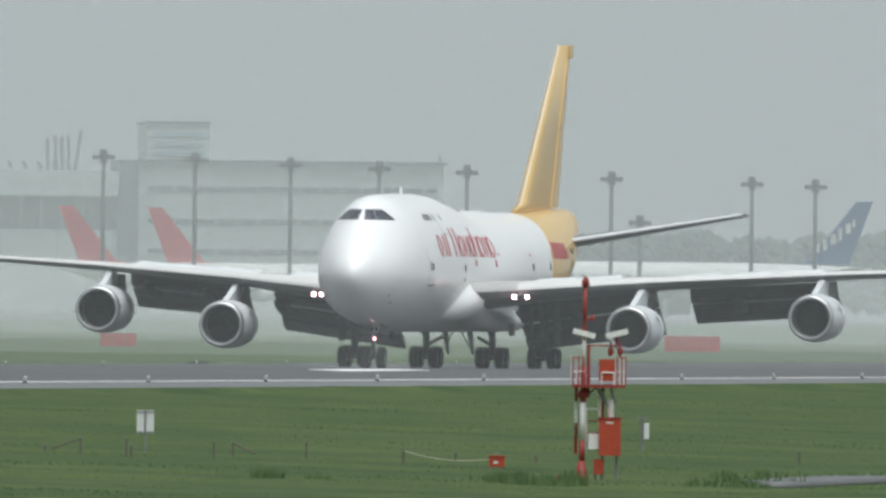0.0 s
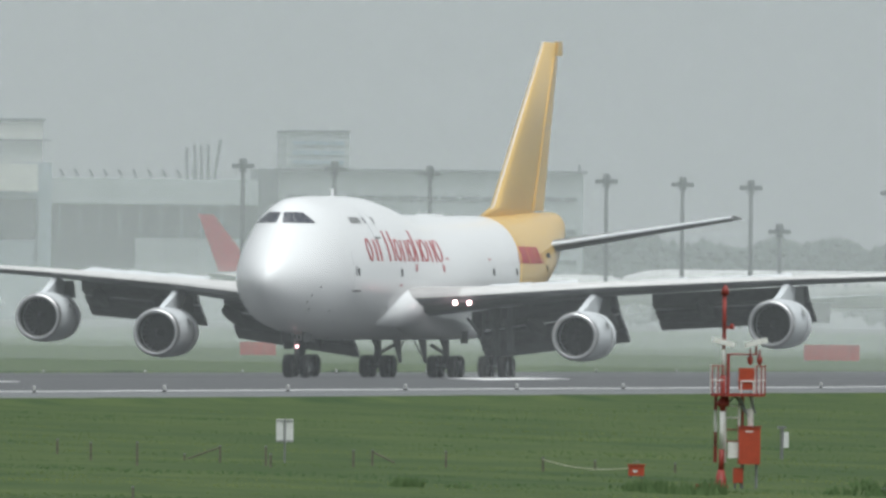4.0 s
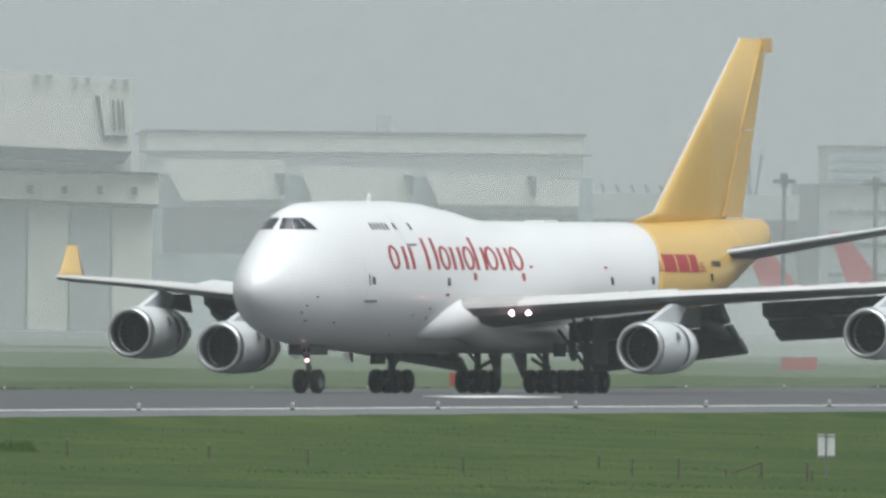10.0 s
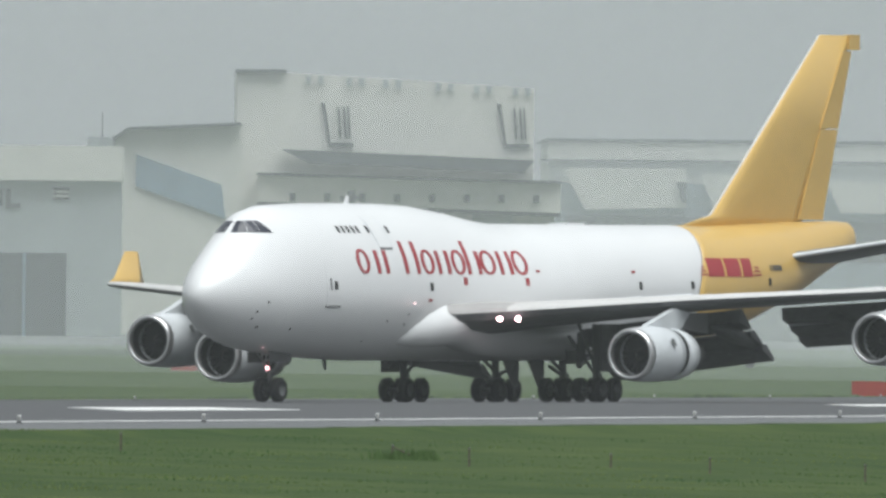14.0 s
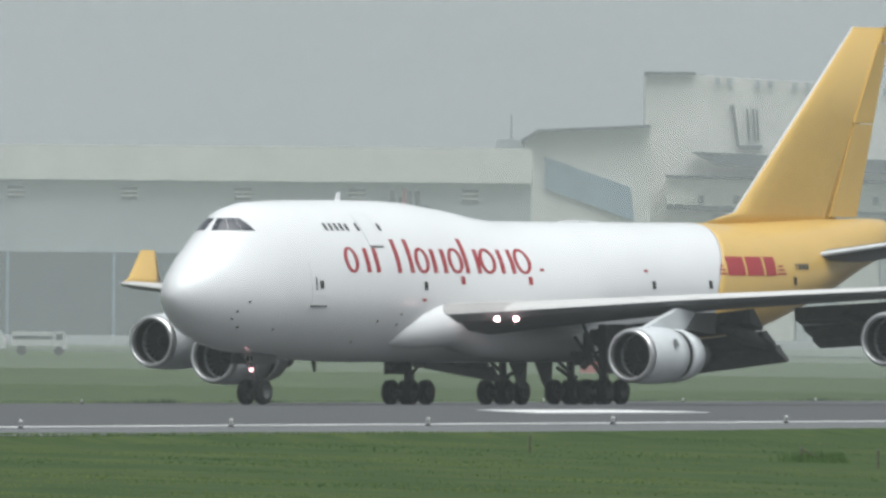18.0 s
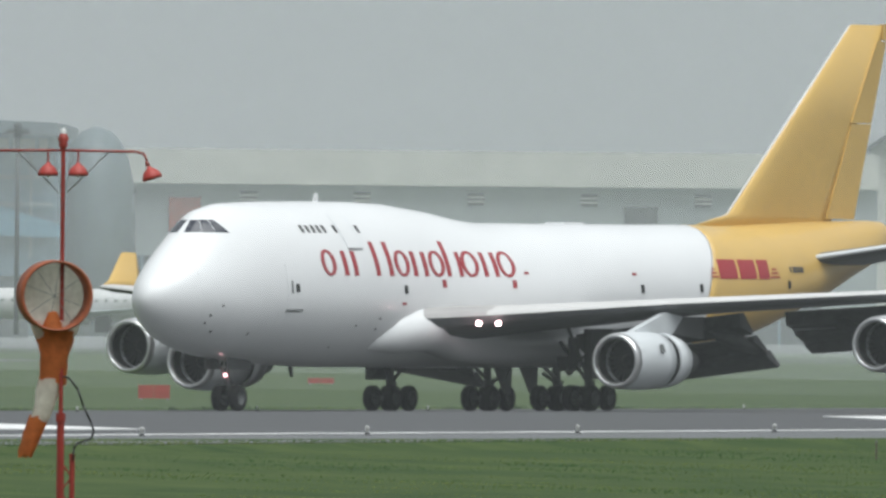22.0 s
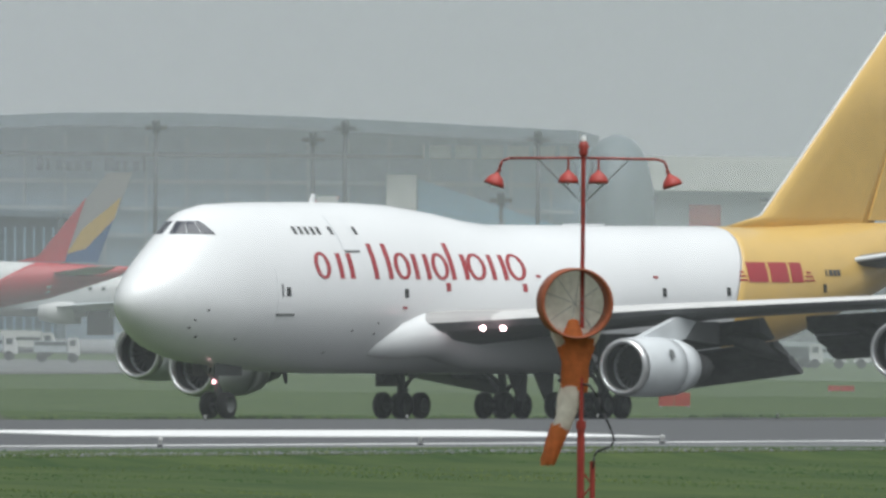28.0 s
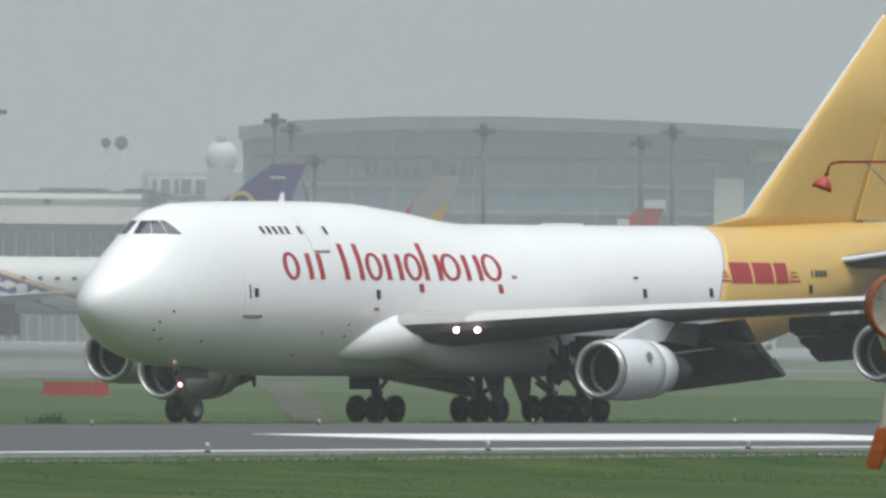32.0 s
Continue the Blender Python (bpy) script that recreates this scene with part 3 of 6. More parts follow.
def undercarriage(root):
    r = 0.62
    gear = part("nose_gear", rod(rodded((7.7, 0, r), (7.45, 0, 2.6), 0.13), (7.5, 0, 1.6), (6.2, 0, 2.6), 0.07), GEAR, root, "grey nose gear leg", True)
    wheel(gear, 7.7, -0.46, r)
    wheel(gear, 7.7, 0.46, r)
    part("axle", rodded((7.7, -0.6, r), (7.7, 0.6, r), 0.1), GEAR, gear)
    part("taxi_light", lathed([(0, 0.02), (0.02, 0.09), (0.1, 0.09)], (7.1, -0.14, 1.68), 12), TAXI_PINK, gear, "lit taxi light", True)
    part("marker_light", lathed([(0, 0.01), (0.02, 0.035), (0.06, 0.035)], (7.0, -0.1, 2.45), 8), LAMP_RED, gear, "small red light", True)
    part("gear_plate", boxed(7.0, 7.06, -0.42, 0.12, 2.02, 2.4), FIXTURE, gear, "pale plate with plain dark bars")
    for y in (-0.34, -0.12):
        part("plate_bar", boxed(6.985, 6.999, y, y + 0.14, 2.1, 2.32), DARK, gear)
    part("torque_link", rod(rodded((7.6, 0, 0.9), (8.0, 0, 1.3), 0.06), (8.0, 0, 1.3), (7.5, 0, 1.7), 0.06), GEAR, gear)
    for s in (-1, 1):
        part("nose_gear_door", boxed(6.5, 8.7, s * 0.6 - 0.03, s * 0.6 + 0.03, 1.95, 2.6), FLAP_GREY, root, "open dark gear door")
        for kind, gx_, gy_, top in (("wing", 31.5, 5.5, 3.9), ("body", 34.6, 1.92, 2.4)):
            leg = part("main_gear", rod(rodded((gx_, s * gy_, r), (gx_ - 0.1, s * gy_, top), 0.2), (gx_, s * gy_, 1.3), (gx_ + 0.2, s * (gy_ - (1.7 if kind == "wing" else 0.9)), top - 0.6), 0.1), GEAR, root, "grey main gear leg", True)
            part("bogie_beam", rodded((gx_ - 0.75, s * gy_, r), (gx_ + 0.75, s * gy_, r), 0.14), GEAR, leg)
            part("drag_brace", rodded((gx_, s * gy_, 1.5), (gx_ - 1.9, s * gy_, top), 0.09), GEAR, leg)
            part("torque_link", rodded((gx_ + 0.05, s * gy_, 0.8), (gx_ + 0.5, s * gy_, 1.4), 0.07), GEAR, leg)
            for dx in (-0.74, 0.74):
                part("axle", rodded((gx_ + dx, s * gy_ - 0.6, r), (gx_ + dx, s * gy_ + 0.6, r), 0.09), GEAR, leg)
                for dy in (-0.56, 0.56):
                    wheel(leg, gx_ + dx, s * gy_ + dy, r)
        part("main_gear_door", rings(bmesh.new(), [[Vector((x, s * 0.72 + e - 0.12 * (2.2 - z), z)) for x, z in ((33.0, 2.2), (34.8, 2.2), (34.4, 0.8), (33.8, 0.8))] for e in (-0.03, 0.03)]), FLAP_GREY, root, "open dark gear door")
        part("door_strut", rodded((33.9, s * 0.7, 1.2), (33.9, s * 0.2, 2.2), 0.04), GEAR, root)
        part("wing_gear_door", boxed(30.5, 32.4, s * 6.25 - 0.04, s * 6.25 + 0.04, 1.5, 3.9), FLAP_GREY, root, "open dark wing gear door")
        part("skin_seam", plate(rect(2.3, 2.325, 3.75, 7.3), s, 0.004, 8), NACELLE, root)
        part("gear_linkage", rod(rodded((31.1, s * 5.5, 2.6), (29.75, s * 5.5, 1.95), 0.06), (29.95, s * 5.5, 2.05), (29.6, s * 5.5, 1.8), 0.17), GEAR, root, "grey gear lever with a blunt end")
        part("main_gear_door", boxed(32.3, 33.9, s * 3.3 - 0.03, s * 3.3 + 0.03, 1.9, 2.6), FLAP_GREY, root, "open dark gear door")
        part("main_gear_door", boxed(30.9, 31.7, s * 4.75 - 0.04, s * 4.75 + 0.04, 1.9, 3.5), WING_GREY, root, "open grey gear door")


plane = airliner()

# ---- runway lights ----
def edge_light(x, y, group, lit=False):
    e = thing("runway_light", pose(x, y, strip(y)), "small grey runway edge light on a short stem", "runway light", group)
    part("base", lathed([(-0.05, 0.08), (0.02, 0.08), (0.06, 0.045)], (0, 0, 0), 10, 'z', (True, True)), DARK, e)
    part("lens", lathed([(0.05, 0.035), (0.13, 0.04), (0.14, 0.055), (0.2, 0.055), (0.23, 0.015)], (0, 0, 0), 10, 'z'), FIXTURE, e, "", True)
    return e


first = edge_light(LIGHT_START - 4 * LIGHT_GAP, NEAR_LIGHTS, "near runway edge lights")
for k in range(-3, 40):
    copy_thing(first, pose(LIGHT_START + k * LIGHT_GAP, NEAR_LIGHTS, strip(NEAR_LIGHTS)))

far_first = edge_light(979 - 8 * 33, 295, "far runway edge lights")
for k in range(-7, 24):
    copy_thing(far_first, pose(979 + k * 33, 295, strip(295)))

def painted_mark(corners):
    bm = bmesh.new()
    rings(bm, [[Vector((x, y, strip(y) + z)) for x, y in corners] for z in (-0.02, 0.03)])
    tagged(link("marking_touchdown", bm, LINE, False), "broad white painted touchdown mark", "marking", kind="structure")


for corners in (((783, 230.5), (675, 193.3), (674, 177.0), (796, 215.1)), ((1000, 234.0), (905, 209.5), (931, 208.8), (1005, 229.5)),
                ((1140, 230.8), (1075, 215.8), (1103, 217.0), (1150, 228.8)), ((1315, 235.5), (1225, 217.6), (1286, 223.9), (1340, 235.3))):
    painted_mark(corners)

# ---- on the near grass ----
FACE = -77.0    # turn that sets local x across the view and y away from the camera
ORANGE = material("orange_cloth", (0.64, 0.2, 0.06), 0.85, spread=0.15, grain=12, coarse=2, bump=0.2)
CLOTH = material("white_cloth", (0.8, 0.77, 0.7), 0.9, spread=0.12, grain=12, coarse=2, tint=(0.6, 0.57, 0.5), bump=0.2)
RED_STEEL = material("red_steel", (0.3, 0.035, 0.025), 0.5, spread=0.15, grain=10, coarse=1.5)
WHITE_STEEL = material("white_steel", (0.8, 0.8, 0.78), 0.5, spread=0.1, grain=10, coarse=1.5, tint=(0.62, 0.61, 0.58))
RUST = material("ring_rust", (0.36, 0.1, 0.045), 0.6, spread=0.2, grain=12)
CABLE = material("black_cable", (0.02, 0.02, 0.022), 0.5, spread=0.1)
OLD_WOOD = material("old_wood", (0.15, 0.135, 0.11), 0.9, spread=0.2, grain=14)
STEEL = material("grey_steel", (0.22, 0.23, 0.23), 0.5, spread=0.1)
SIGN_WHITE = material("sign_white", (0.7, 0.71, 0.7), 0.5, spread=0.06, grain=8)


for m in (ORANGE, CLOTH):
    # thin cloth lets light through
    t = m.node_tree
    tr, mx, pb = t.nodes.new("ShaderNodeBsdfTranslucent"), t.nodes.new("ShaderNodeMixShader"), t.nodes["Principled BSDF"]
    mx.inputs[0].default_value = 0.5
    t.links.new(pb.inputs["Base Color"].links[0].from_socket, tr.inputs[0])
    t.links.new(pb.outputs[0], mx.inputs[1])
    t.links.new(tr.outputs[0], mx.inputs[2])
    t.links.new(mx.outputs[0], t.nodes["Material Output"].inputs[0])


LAMP_SHADE = material("lamp_shade_red", (0.4, 0.05, 0.04), 0.5, spread=0.12, grain=10, coarse=2)


def tube(bm, pts, r, n=6):
    for a, b in zip(pts, pts[1:]):
        rod(bm, a, b, r, n=n)
    return bm


SOCK = []


def windsock():
    w = thing("windsock", pose(290.06, 77.22, -1.0, 0, 0, FACE), "red lit windsock mast with a limp orange and white sock", "windsock")
    part("pole", rodded((0, 0, 0), (0, 0, 2.62), 0.045), RED_STEEL, w)
    part("upper_pole", rodded((0, 0, 2.62), (0, 0, 5.85), 0.026), RED_STEEL, w)
    part("joint", rodded((0, 0, 2.56), (0, 0, 2.66), 0.058), RED_STEEL, w)
    for sx in (-1, 1):
        part("lamp_arm", tube(bmesh.new(), [(0, 0, 5.8), (sx * 0.88, 0, 5.79), (sx * 0.97, 0, 5.76), (sx * 1.0, 0, 5.68), (sx * 1.0, 0, 5.62)], 0.017), RED_STEEL, w, "", True)
        part("arm_brace", rodded((sx * 0.55, 0, 5.79), (0, 0, 5.25), 0.008), STEEL, w)
        part("arm_brace", rodded((sx * 0.12, 0.2, 5.75), (0, 0, 5.25), 0.006), STEEL, w)
        for dx, drop in ((1.02, 5.62), (0.18, 5.66)):
            tilt = Matrix.Translation((sx * dx, 0, drop)) @ Matrix.Rotation(radians(-18 * sx if dx > 0.5 else 0), 4, 'Y')
            lamp = part("lamp_shade", lathed([(0, 0.02), (-0.03, 0.034), (-0.045, 0.06), (-0.08, 0.094), (-0.125, 0.117), (-0.165, 0.122), (-0.16, 0.112), (-0.12, 0.105), (-0.06, 0.06), (-0.02, 0.01)], (0, 0, 0), 16, 'z'), LAMP_SHADE, w, "red bell-shaped lamp shade", True)
            lamp.matrix_basis = tilt
            part("lamp_stem", rodded((sx * dx, 0, drop - 0.02), (sx * dx, 0, 5.8 if dx < 0.5 else drop + 0.04), 0.012), RED_STEEL, w)
            part("lamp_bulb", lathed([(-0.1, 0.03), (-0.14, 0.035), (-0.18, 0.01)], (0, 0, 0), 8, 'z'), WHITE_STEEL, lamp)
    part("beacon", lathed([(0, 0.035), (0.05, 0.06), (0.07, 0.045), (0.12, 0.07), (0.14, 0.05), (0.17, 0.05), (0.18, 0.03)], (0, 0, 5.82), 12, 'z'), RED_STEEL, w, "red obstruction lamp", True)
    part("beacon_glass", lathed([(0, 0.035), (0.05, 0.03), (0.07, 0.005)], (0, 0, 6.0), 10, 'z'), SIGN_WHITE, w, "clear lamp cover", True)
    # ring and sock
    c = Vector((-0.085, -0.06, 4.06))
    front, back = c + Vector((0.04, -0.11, 0)), c + Vector((-0.05, 0.11, 0.01))
    ring = bmesh.new()
    loops = []
    for i in range(40):
        a = 2 * math.pi * i / 40
        u = Vector((math.cos(a), 0, math.sin(a)))
        loops.append([front + u * 0.425, front + u * 0.397, back + u * 0.39, back + u * 0.418])
    rings(ring, loops + [loops[0]], (False, False))
    bmesh.ops.remove_doubles(ring, verts=ring.verts, dist=0.001)
    part("ring", ring, RUST, w, "deep rusty red hoop", True)
    for a in (35, 80, 125, 160):
        d = Vector((math.cos(radians(a)), 0.05, math.sin(radians(a)))) * 0.38
        part("hoop_wire", rodded(c - d, c + d, 0.004, n=5), STEEL, w)
    rnd = random.Random(5)

    def cloth(name, mat, spec, label):
        loops = []
        for x, y, z, rx, ry in spec:
            loops.append([Vector((x + (rx + rnd.uniform(-0.012, 0.012)) * math.cos(a) + 0.016 * math.sin(5 * a + z * 9), y + ry * math.sin(a), z + 0.02 * math.sin(3 * a))) for a in [2 * math.pi * i / 22 for i in range(22)]])
        SOCK.append(part(name, rings(bmesh.new(), loops, (False, False)), mat, w, label, True))
    # the mouth is closed by folded cloth at the back of the hoop, and the sock hangs straight down behind the pole
    loops = []
    for k in range(9):
        r = 0.392 * (1 - k / 8.4)
        loops.append([back + Vector((r * math.cos(a), 0.01 + 0.06 * (k / 8) + 0.016 * math.sin(44 * r * math.cos(a)) * min(1, k / 2), r * math.sin(a))) for a in [2 * math.pi * i / 56 for i in range(56)]])
    part("sock_mouth", rings(bmesh.new(), loops, (False, True)), CLOTH, w, "pale folded cloth mouth of the sock", True)
    cloth("sock_cuff", CLOTH, [(c.x - 0.0, 0.1, 3.76, 0.3, 0.16), (c.x + 0.01, 0.08, 3.66, 0.26, 0.15), (c.x + 0.02, 0.08, 3.5, 0.19, 0.14)], "pale cloth cuff under the hoop")
    cloth("sock_band", ORANGE, [(c.x + 0.03, 0.08, 3.68, 0.21, 0.19), (c.x + 0.03, 0.08, 3.52, 0.205, 0.17), (c.x + 0.035, 0.08, 3.38, 0.175, 0.14), (c.x + 0.04, 0.08, 3.25, 0.168, 0.14), (c.x + 0.04, 0.08, 3.12, 0.15, 0.12), (c.x + 0.035, 0.08, 3.02, 0.15, 0.12)], "orange cloth band")
    cloth("sock_band", CLOTH, [(c.x + 0.02, 0.07, 3.06, 0.142, 0.12), (c.x + 0.0, 0.07, 2.92, 0.128, 0.11), (c.x - 0.03, 0.07, 2.74, 0.118, 0.1), (c.x - 0.08, 0.07, 2.56, 0.1, 0.09)], "white cloth band")
    cloth("sock_tip", ORANGE, [(c.x - 0.09, 0.07, 2.6, 0.115, 0.09), (c.x - 0.14, 0.07, 2.38, 0.1, 0.08), (c.x - 0.2, 0.07, 2.18, 0.085, 0.06), (c.x - 0.21, 0.07, 2.12, 0.075, 0.05)], "orange cloth tip")
    part("sock_fold", lathed([(0, 0.13), (0.08, 0.12), (0.17, 0.075), (0.22, 0.06), (0.24, 0.01)], (c.x - 0.02, -0.03, 3.64), 16, 'z'), ORANGE, w, "orange cloth fold", True)
    part("cable", tube(bmesh.new(), [(0.02, -0.02, 3.1), (0.1, -0.03, 3.08), (0.2, -0.03, 2.95), (0.27, -0.03, 2.75), (0.36, -0.03, 2.56), (0.4, -0.03, 2.44), (0.36, -0.03, 2.36), (0.2, -0.03, 2.3), (0.16, -0.03, 2.24), (0.15, -0.03, 2.1)], 0.014), CABLE, w, "looping black cable", True)
    part("lattice_post", rodded((0.14, 0, 0), (0.14, 0, 2.18), 0.032), RED_STEEL, w)
    for k in range(11):
        z = 0.1 + k * 0.18
        part("lattice_brace", rodded((0.0 if k % 2 else 0.14, 0, z), (0.14 if k % 2 else 0.0, 0, z + 0.18), 0.01, n=5), RED_STEEL, w)


windsock()


def weather_mast():
    w = thing("weather_mast", pose(526.18, 88.33, ground_z(526, 88.33), 0, 0, FACE), "red and white banded weather mast with sensors and cabinets", "weather station")
    for z0, z1, mat, r in ((0.35, 0.83, RED_STEEL, 0.06), (0.83, 1.64, WHITE_STEEL, 0.055), (1.64, 2.4, RED_STEEL, 0.055), (2.4, 3.16, WHITE_STEEL, 0.045), (3.16, 4.12, RED_STEEL, 0.042)):
        k = (z0 + z1) / 2 * 0.011
        part("mast_section", rodded((k, 0, z0), (k, 0, z1), r, n=10), mat, w, "", True)
    part("foot", lathed([(0, 0.16), (0.1, 0.13), (0.4, 0.07)], (0, 0, 0), 10, 'z', (True, True)), RED_STEEL, w, "", True)
    part("foot_beam", boxed(-0.55, 0.15, -0.06, 0.06, 0.0, 0.08), RED_STEEL, w)
    part("top_lamp", lathed([(0, 0.05), (0.02, 0.085), (0.12, 0.075), (0.2, 0.04), (0.22, 0.01)], (0.05, 0, 4.1), 12, 'z'), RED_STEEL, w, "red obstruction lamp", True)
    part("lamp_bracket", rodded((0.04, 0, 3.42), (0.26, 0, 3.4), 0.025), RED_STEEL, w)
    part("bracket_lamp", lathed([(0, 0.03), (0.06, 0.05), (0.12, 0.03)], (0.2, 0, 3.38), 10, 'z'), RED_STEEL, w)
    # second leg and its frame
    for z0, z1, mat in ((0.55, 1.2, RED_STEEL), (0.9, 1.66, WHITE_STEEL), (1.66, 2.0, RED_STEEL)):
        part("rear_leg", rodded((-0.11, 0.25, z0), (-0.11, 0.25, z1), 0.036), mat, w)
    part("upright", rodded((0.13, 0, 1.75), (0.13, 0, 2.85), 0.035), RED_STEEL, w)
    part("sensor_arm", rodded((0.1, 0, 2.85), (0.8, 0, 2.85), 0.018), RED_STEEL, w)
    for x0, x1, lean in ((-0.2, 0.26, 14), (0.5, 0.95, -14)):
        m = Matrix.Translation(((x0 + x1) / 2, -0.05, 3.1)) @ Matrix.Rotation(radians(lean), 4, 'Y')
        head = part("sensor_head", boxed(-0.24, 0.24, -0.07, 0.07, -0.055, 0.06, m=m), WHITE_STEEL, w, "white slanted sensor head")
        part("sensor_neck", rodded(((x0 + x1) / 2, 0, 2.85), ((x0 + x1) / 2, -0.05, 3.06), 0.022), RED_STEEL, head)
    # platform
    part("platform", boxed(-0.22, 0.9, -0.3, 0.3, 1.96, 2.02), RED_STEEL, w, "red service platform")
    for x in (-0.22, -0.1, 0.0, 0.72, 0.82, 0.9):
        part("rail_post", rodded((x, -0.28, 2.0), (x, -0.28, 2.62), 0.014), RED_STEEL, w)
        part("rail_post", rodded((x, 0.28, 2.0), (x, 0.28, 2.62), 0.014), WHITE_STEEL, w)
    for x0, x1 in ((-0.24, 0.02), (0.7, 0.92)):
        for z in (2.3, 2.6):
            part("rail", rodded((x0, -0.28, z), (x1, -0.28, z), 0.013), WHITE_STEEL if z < 2.5 else RED_STEEL, w)
    part("upper_cabinet", boxed(0.36, 0.68, -0.15, 0.15, 2.1, 2.56), ORANGE_RED, w, "red steel cabinet")
    part("cabinet_frame", tube(bmesh.new(), [(0.4, -0.17, 2.0), (0.4, -0.17, 2.28), (0.66, -0.17, 2.28), (0.66, -0.17, 2.0)], 0.016), WHITE_STEEL, w)
    for x in (0.6, 0.8):
        part("anemometer", lathed([(0, 0.02), (0.08, 0.06), (0.16, 0.06), (0.2, 0.02), (0.34, 0.015)], (x, 0.05, 2.62), 10, 'z'), RED_STEEL, w, "", True)
    for a, b in (((0.04, 1.72), (0.28, 1.96)), ((0.5, 1.62), (0.3, 1.96)), ((0.4, 1.92), (0.58, 1.5)), ((0.72, 1.6), (0.6, 1.96))):
        part("strut", rodded((a[0], 0, a[1]), (b[0], 0, b[1]), 0.022), STEEL, w)
    part("tripod_leg", rodded((0.6, 0, 1.28), (0.6, 0, 1.7), 0.035, 0.06), WHITE_STEEL, w)
    part("side_leg", rodded((0.66, 0.2, 1.33), (0.66, 0.2, 1.96), 0.034), WHITE_STEEL, w)
    part("side_leg", rodded((0.46, 0.2, 1.33), (0.46, 0.2, 1.96), 0.028), RED_STEEL, w)
    part("collar", lathed([(0, 0.06), (0.05, 0.13), (0.1, 0.13), (0.2, 0.06)], (0.02, 0, 1.72), 10, 'z'), RED_STEEL, w, "", True)
    # ladder
    for x in (0.09, 0.38):
        part("ladder_rail", rodded((x, 0.1, 0.55), (x, 0.1, 1.95), 0.024), WHITE_STEEL, w)
    for k in range(5):
        part("ladder_rung", rodded((0.09, 0.1, 0.75 + k * 0.25), (0.38, 0.1, 0.75 + k * 0.25), 0.014), WHITE_STEEL if k > 2 else RED_STEEL, w)
    part("lower_cabinet", boxed(0.36, 0.82, -0.2, 0.15, 0.52, 1.3), ORANGE_RED, w, "large orange-red cabinet")
    part("cabinet_lid", boxed(0.34, 0.84, -0.22, 0.17, 1.3, 1.33), RED_STEEL, w)
    part("cabinet_label", boxed(0.5, 0.66, -0.207, -0.2, 1.2, 1.23), WHITE_STEEL, w)
    part("cabinet_leg", rodded((0.45, 0, 0), (0.45, 0, 0.52), 0.03), STEEL, w)
    part("cabinet_leg", rodded((0.75, 0, 0), (0.75, 0, 0.52), 0.03), STEEL, w)
    part("white_box", boxed(0.14, 0.36, -0.1, 0.1, 0.65, 0.98), WHITE_STEEL, w, "small white junction box")
    part("small_cabinet", boxed(0.26, 0.47, -0.1, 0.1, 0.12, 0.44), ORANGE_RED, w, "small red cabinet")
    for x in (0.3, 0.43):
        part("cabinet_leg", rodded((x, 0, 0), (x, 0, 0.12), 0.025), STEEL, w)


weather_mast()


def grass_at(x, y):
    return ground_z(x, y) - 0.05


board = thing("marker_sign", pose(552.17, 102.58, grass_at(552, 102.6), 0, 0, FACE), "white framed marker board on a thin grey post", "sign")
part("post", rodded((0, -0.03, 0), (0, -0.03, 0.98), 0.022), STEEL, board)
for x0, x1 in ((-0.19, -0.02), (0.02, 0.19)):
    part("panel", boxed(x0, x1, -0.015, 0.0, 0.45, 0.97), SIGN_WHITE, board, "white blank panel")
for z in (0.47, 0.92):
    part("frame_bar", boxed(-0.2, 0.2, -0.03, -0.015, z, z + 0.025), STEEL, board)

white_post = thing("sensor_post", pose(601.6, 99.5, grass_at(601, 99.5), 0, 0, FACE), "dark post with a small white instrument box", "post")
part("post", rodded((0, 0, 0), (0, 0, 0.78), 0.04), STEEL, white_post)
part("cap", boxed(-0.11, 0.1, -0.06, 0.06, 0.74, 0.8), STEEL, white_post)
part("instrument_box", boxed(0.04, 0.16, -0.06, 0.06, 0.28, 0.66), SIGN_WHITE, white_post, "white instrument box")

crate = thing("marker_box", pose(546.3, 93.6, grass_at(546, 93.6), 0, 0, FACE), "small orange-red marker box with a handle", "box")
part("body", boxed(-0.17, 0.17, -0.12, 0.12, 0.05, 0.27), ORANGE_RED, crate)
part("lid", boxed(-0.19, 0.19, -0.14, 0.14, 0.27, 0.3), ORANGE_RED, crate)
part("handle", tube(bmesh.new(), [(-0.06, 0, 0.3), (-0.05, 0, 0.36), (0.05, 0, 0.36), (0.06, 0, 0.3)], 0.01), STEEL, crate)
part("label_plate", boxed(-0.08, 0.02, -0.128, -0.12, 0.12, 0.17), SIGN_WHITE, crate)
for x in (-0.12, 0.12):
    part("foot", boxed(x - 0.02, x + 0.02, -0.1, 0.1, 0.0, 0.05), STEEL, crate)


def grass_post(x, y, h=0.33, lean=0.0, brace=0.0):
    p = thing("wooden_post", pose(x, y, grass_at(x, y), 0, lean, FACE), "short weathered wooden fence post in the grass", "post", "posts in the grass")
    part("stake", boxed(-0.022, 0.022, -0.022, 0.022, -0.05, h), OLD_WOOD, p)
    part("cap", boxed(-0.026, 0.026, -0.026, 0.026, h - 0.03, h), STEEL, p)
    if brace:
        part("brace", rodded((0, 0, h - 0.05), (brace, 0, 0.05), 0.018), OLD_WOOD, p, "slanting wooden brace")


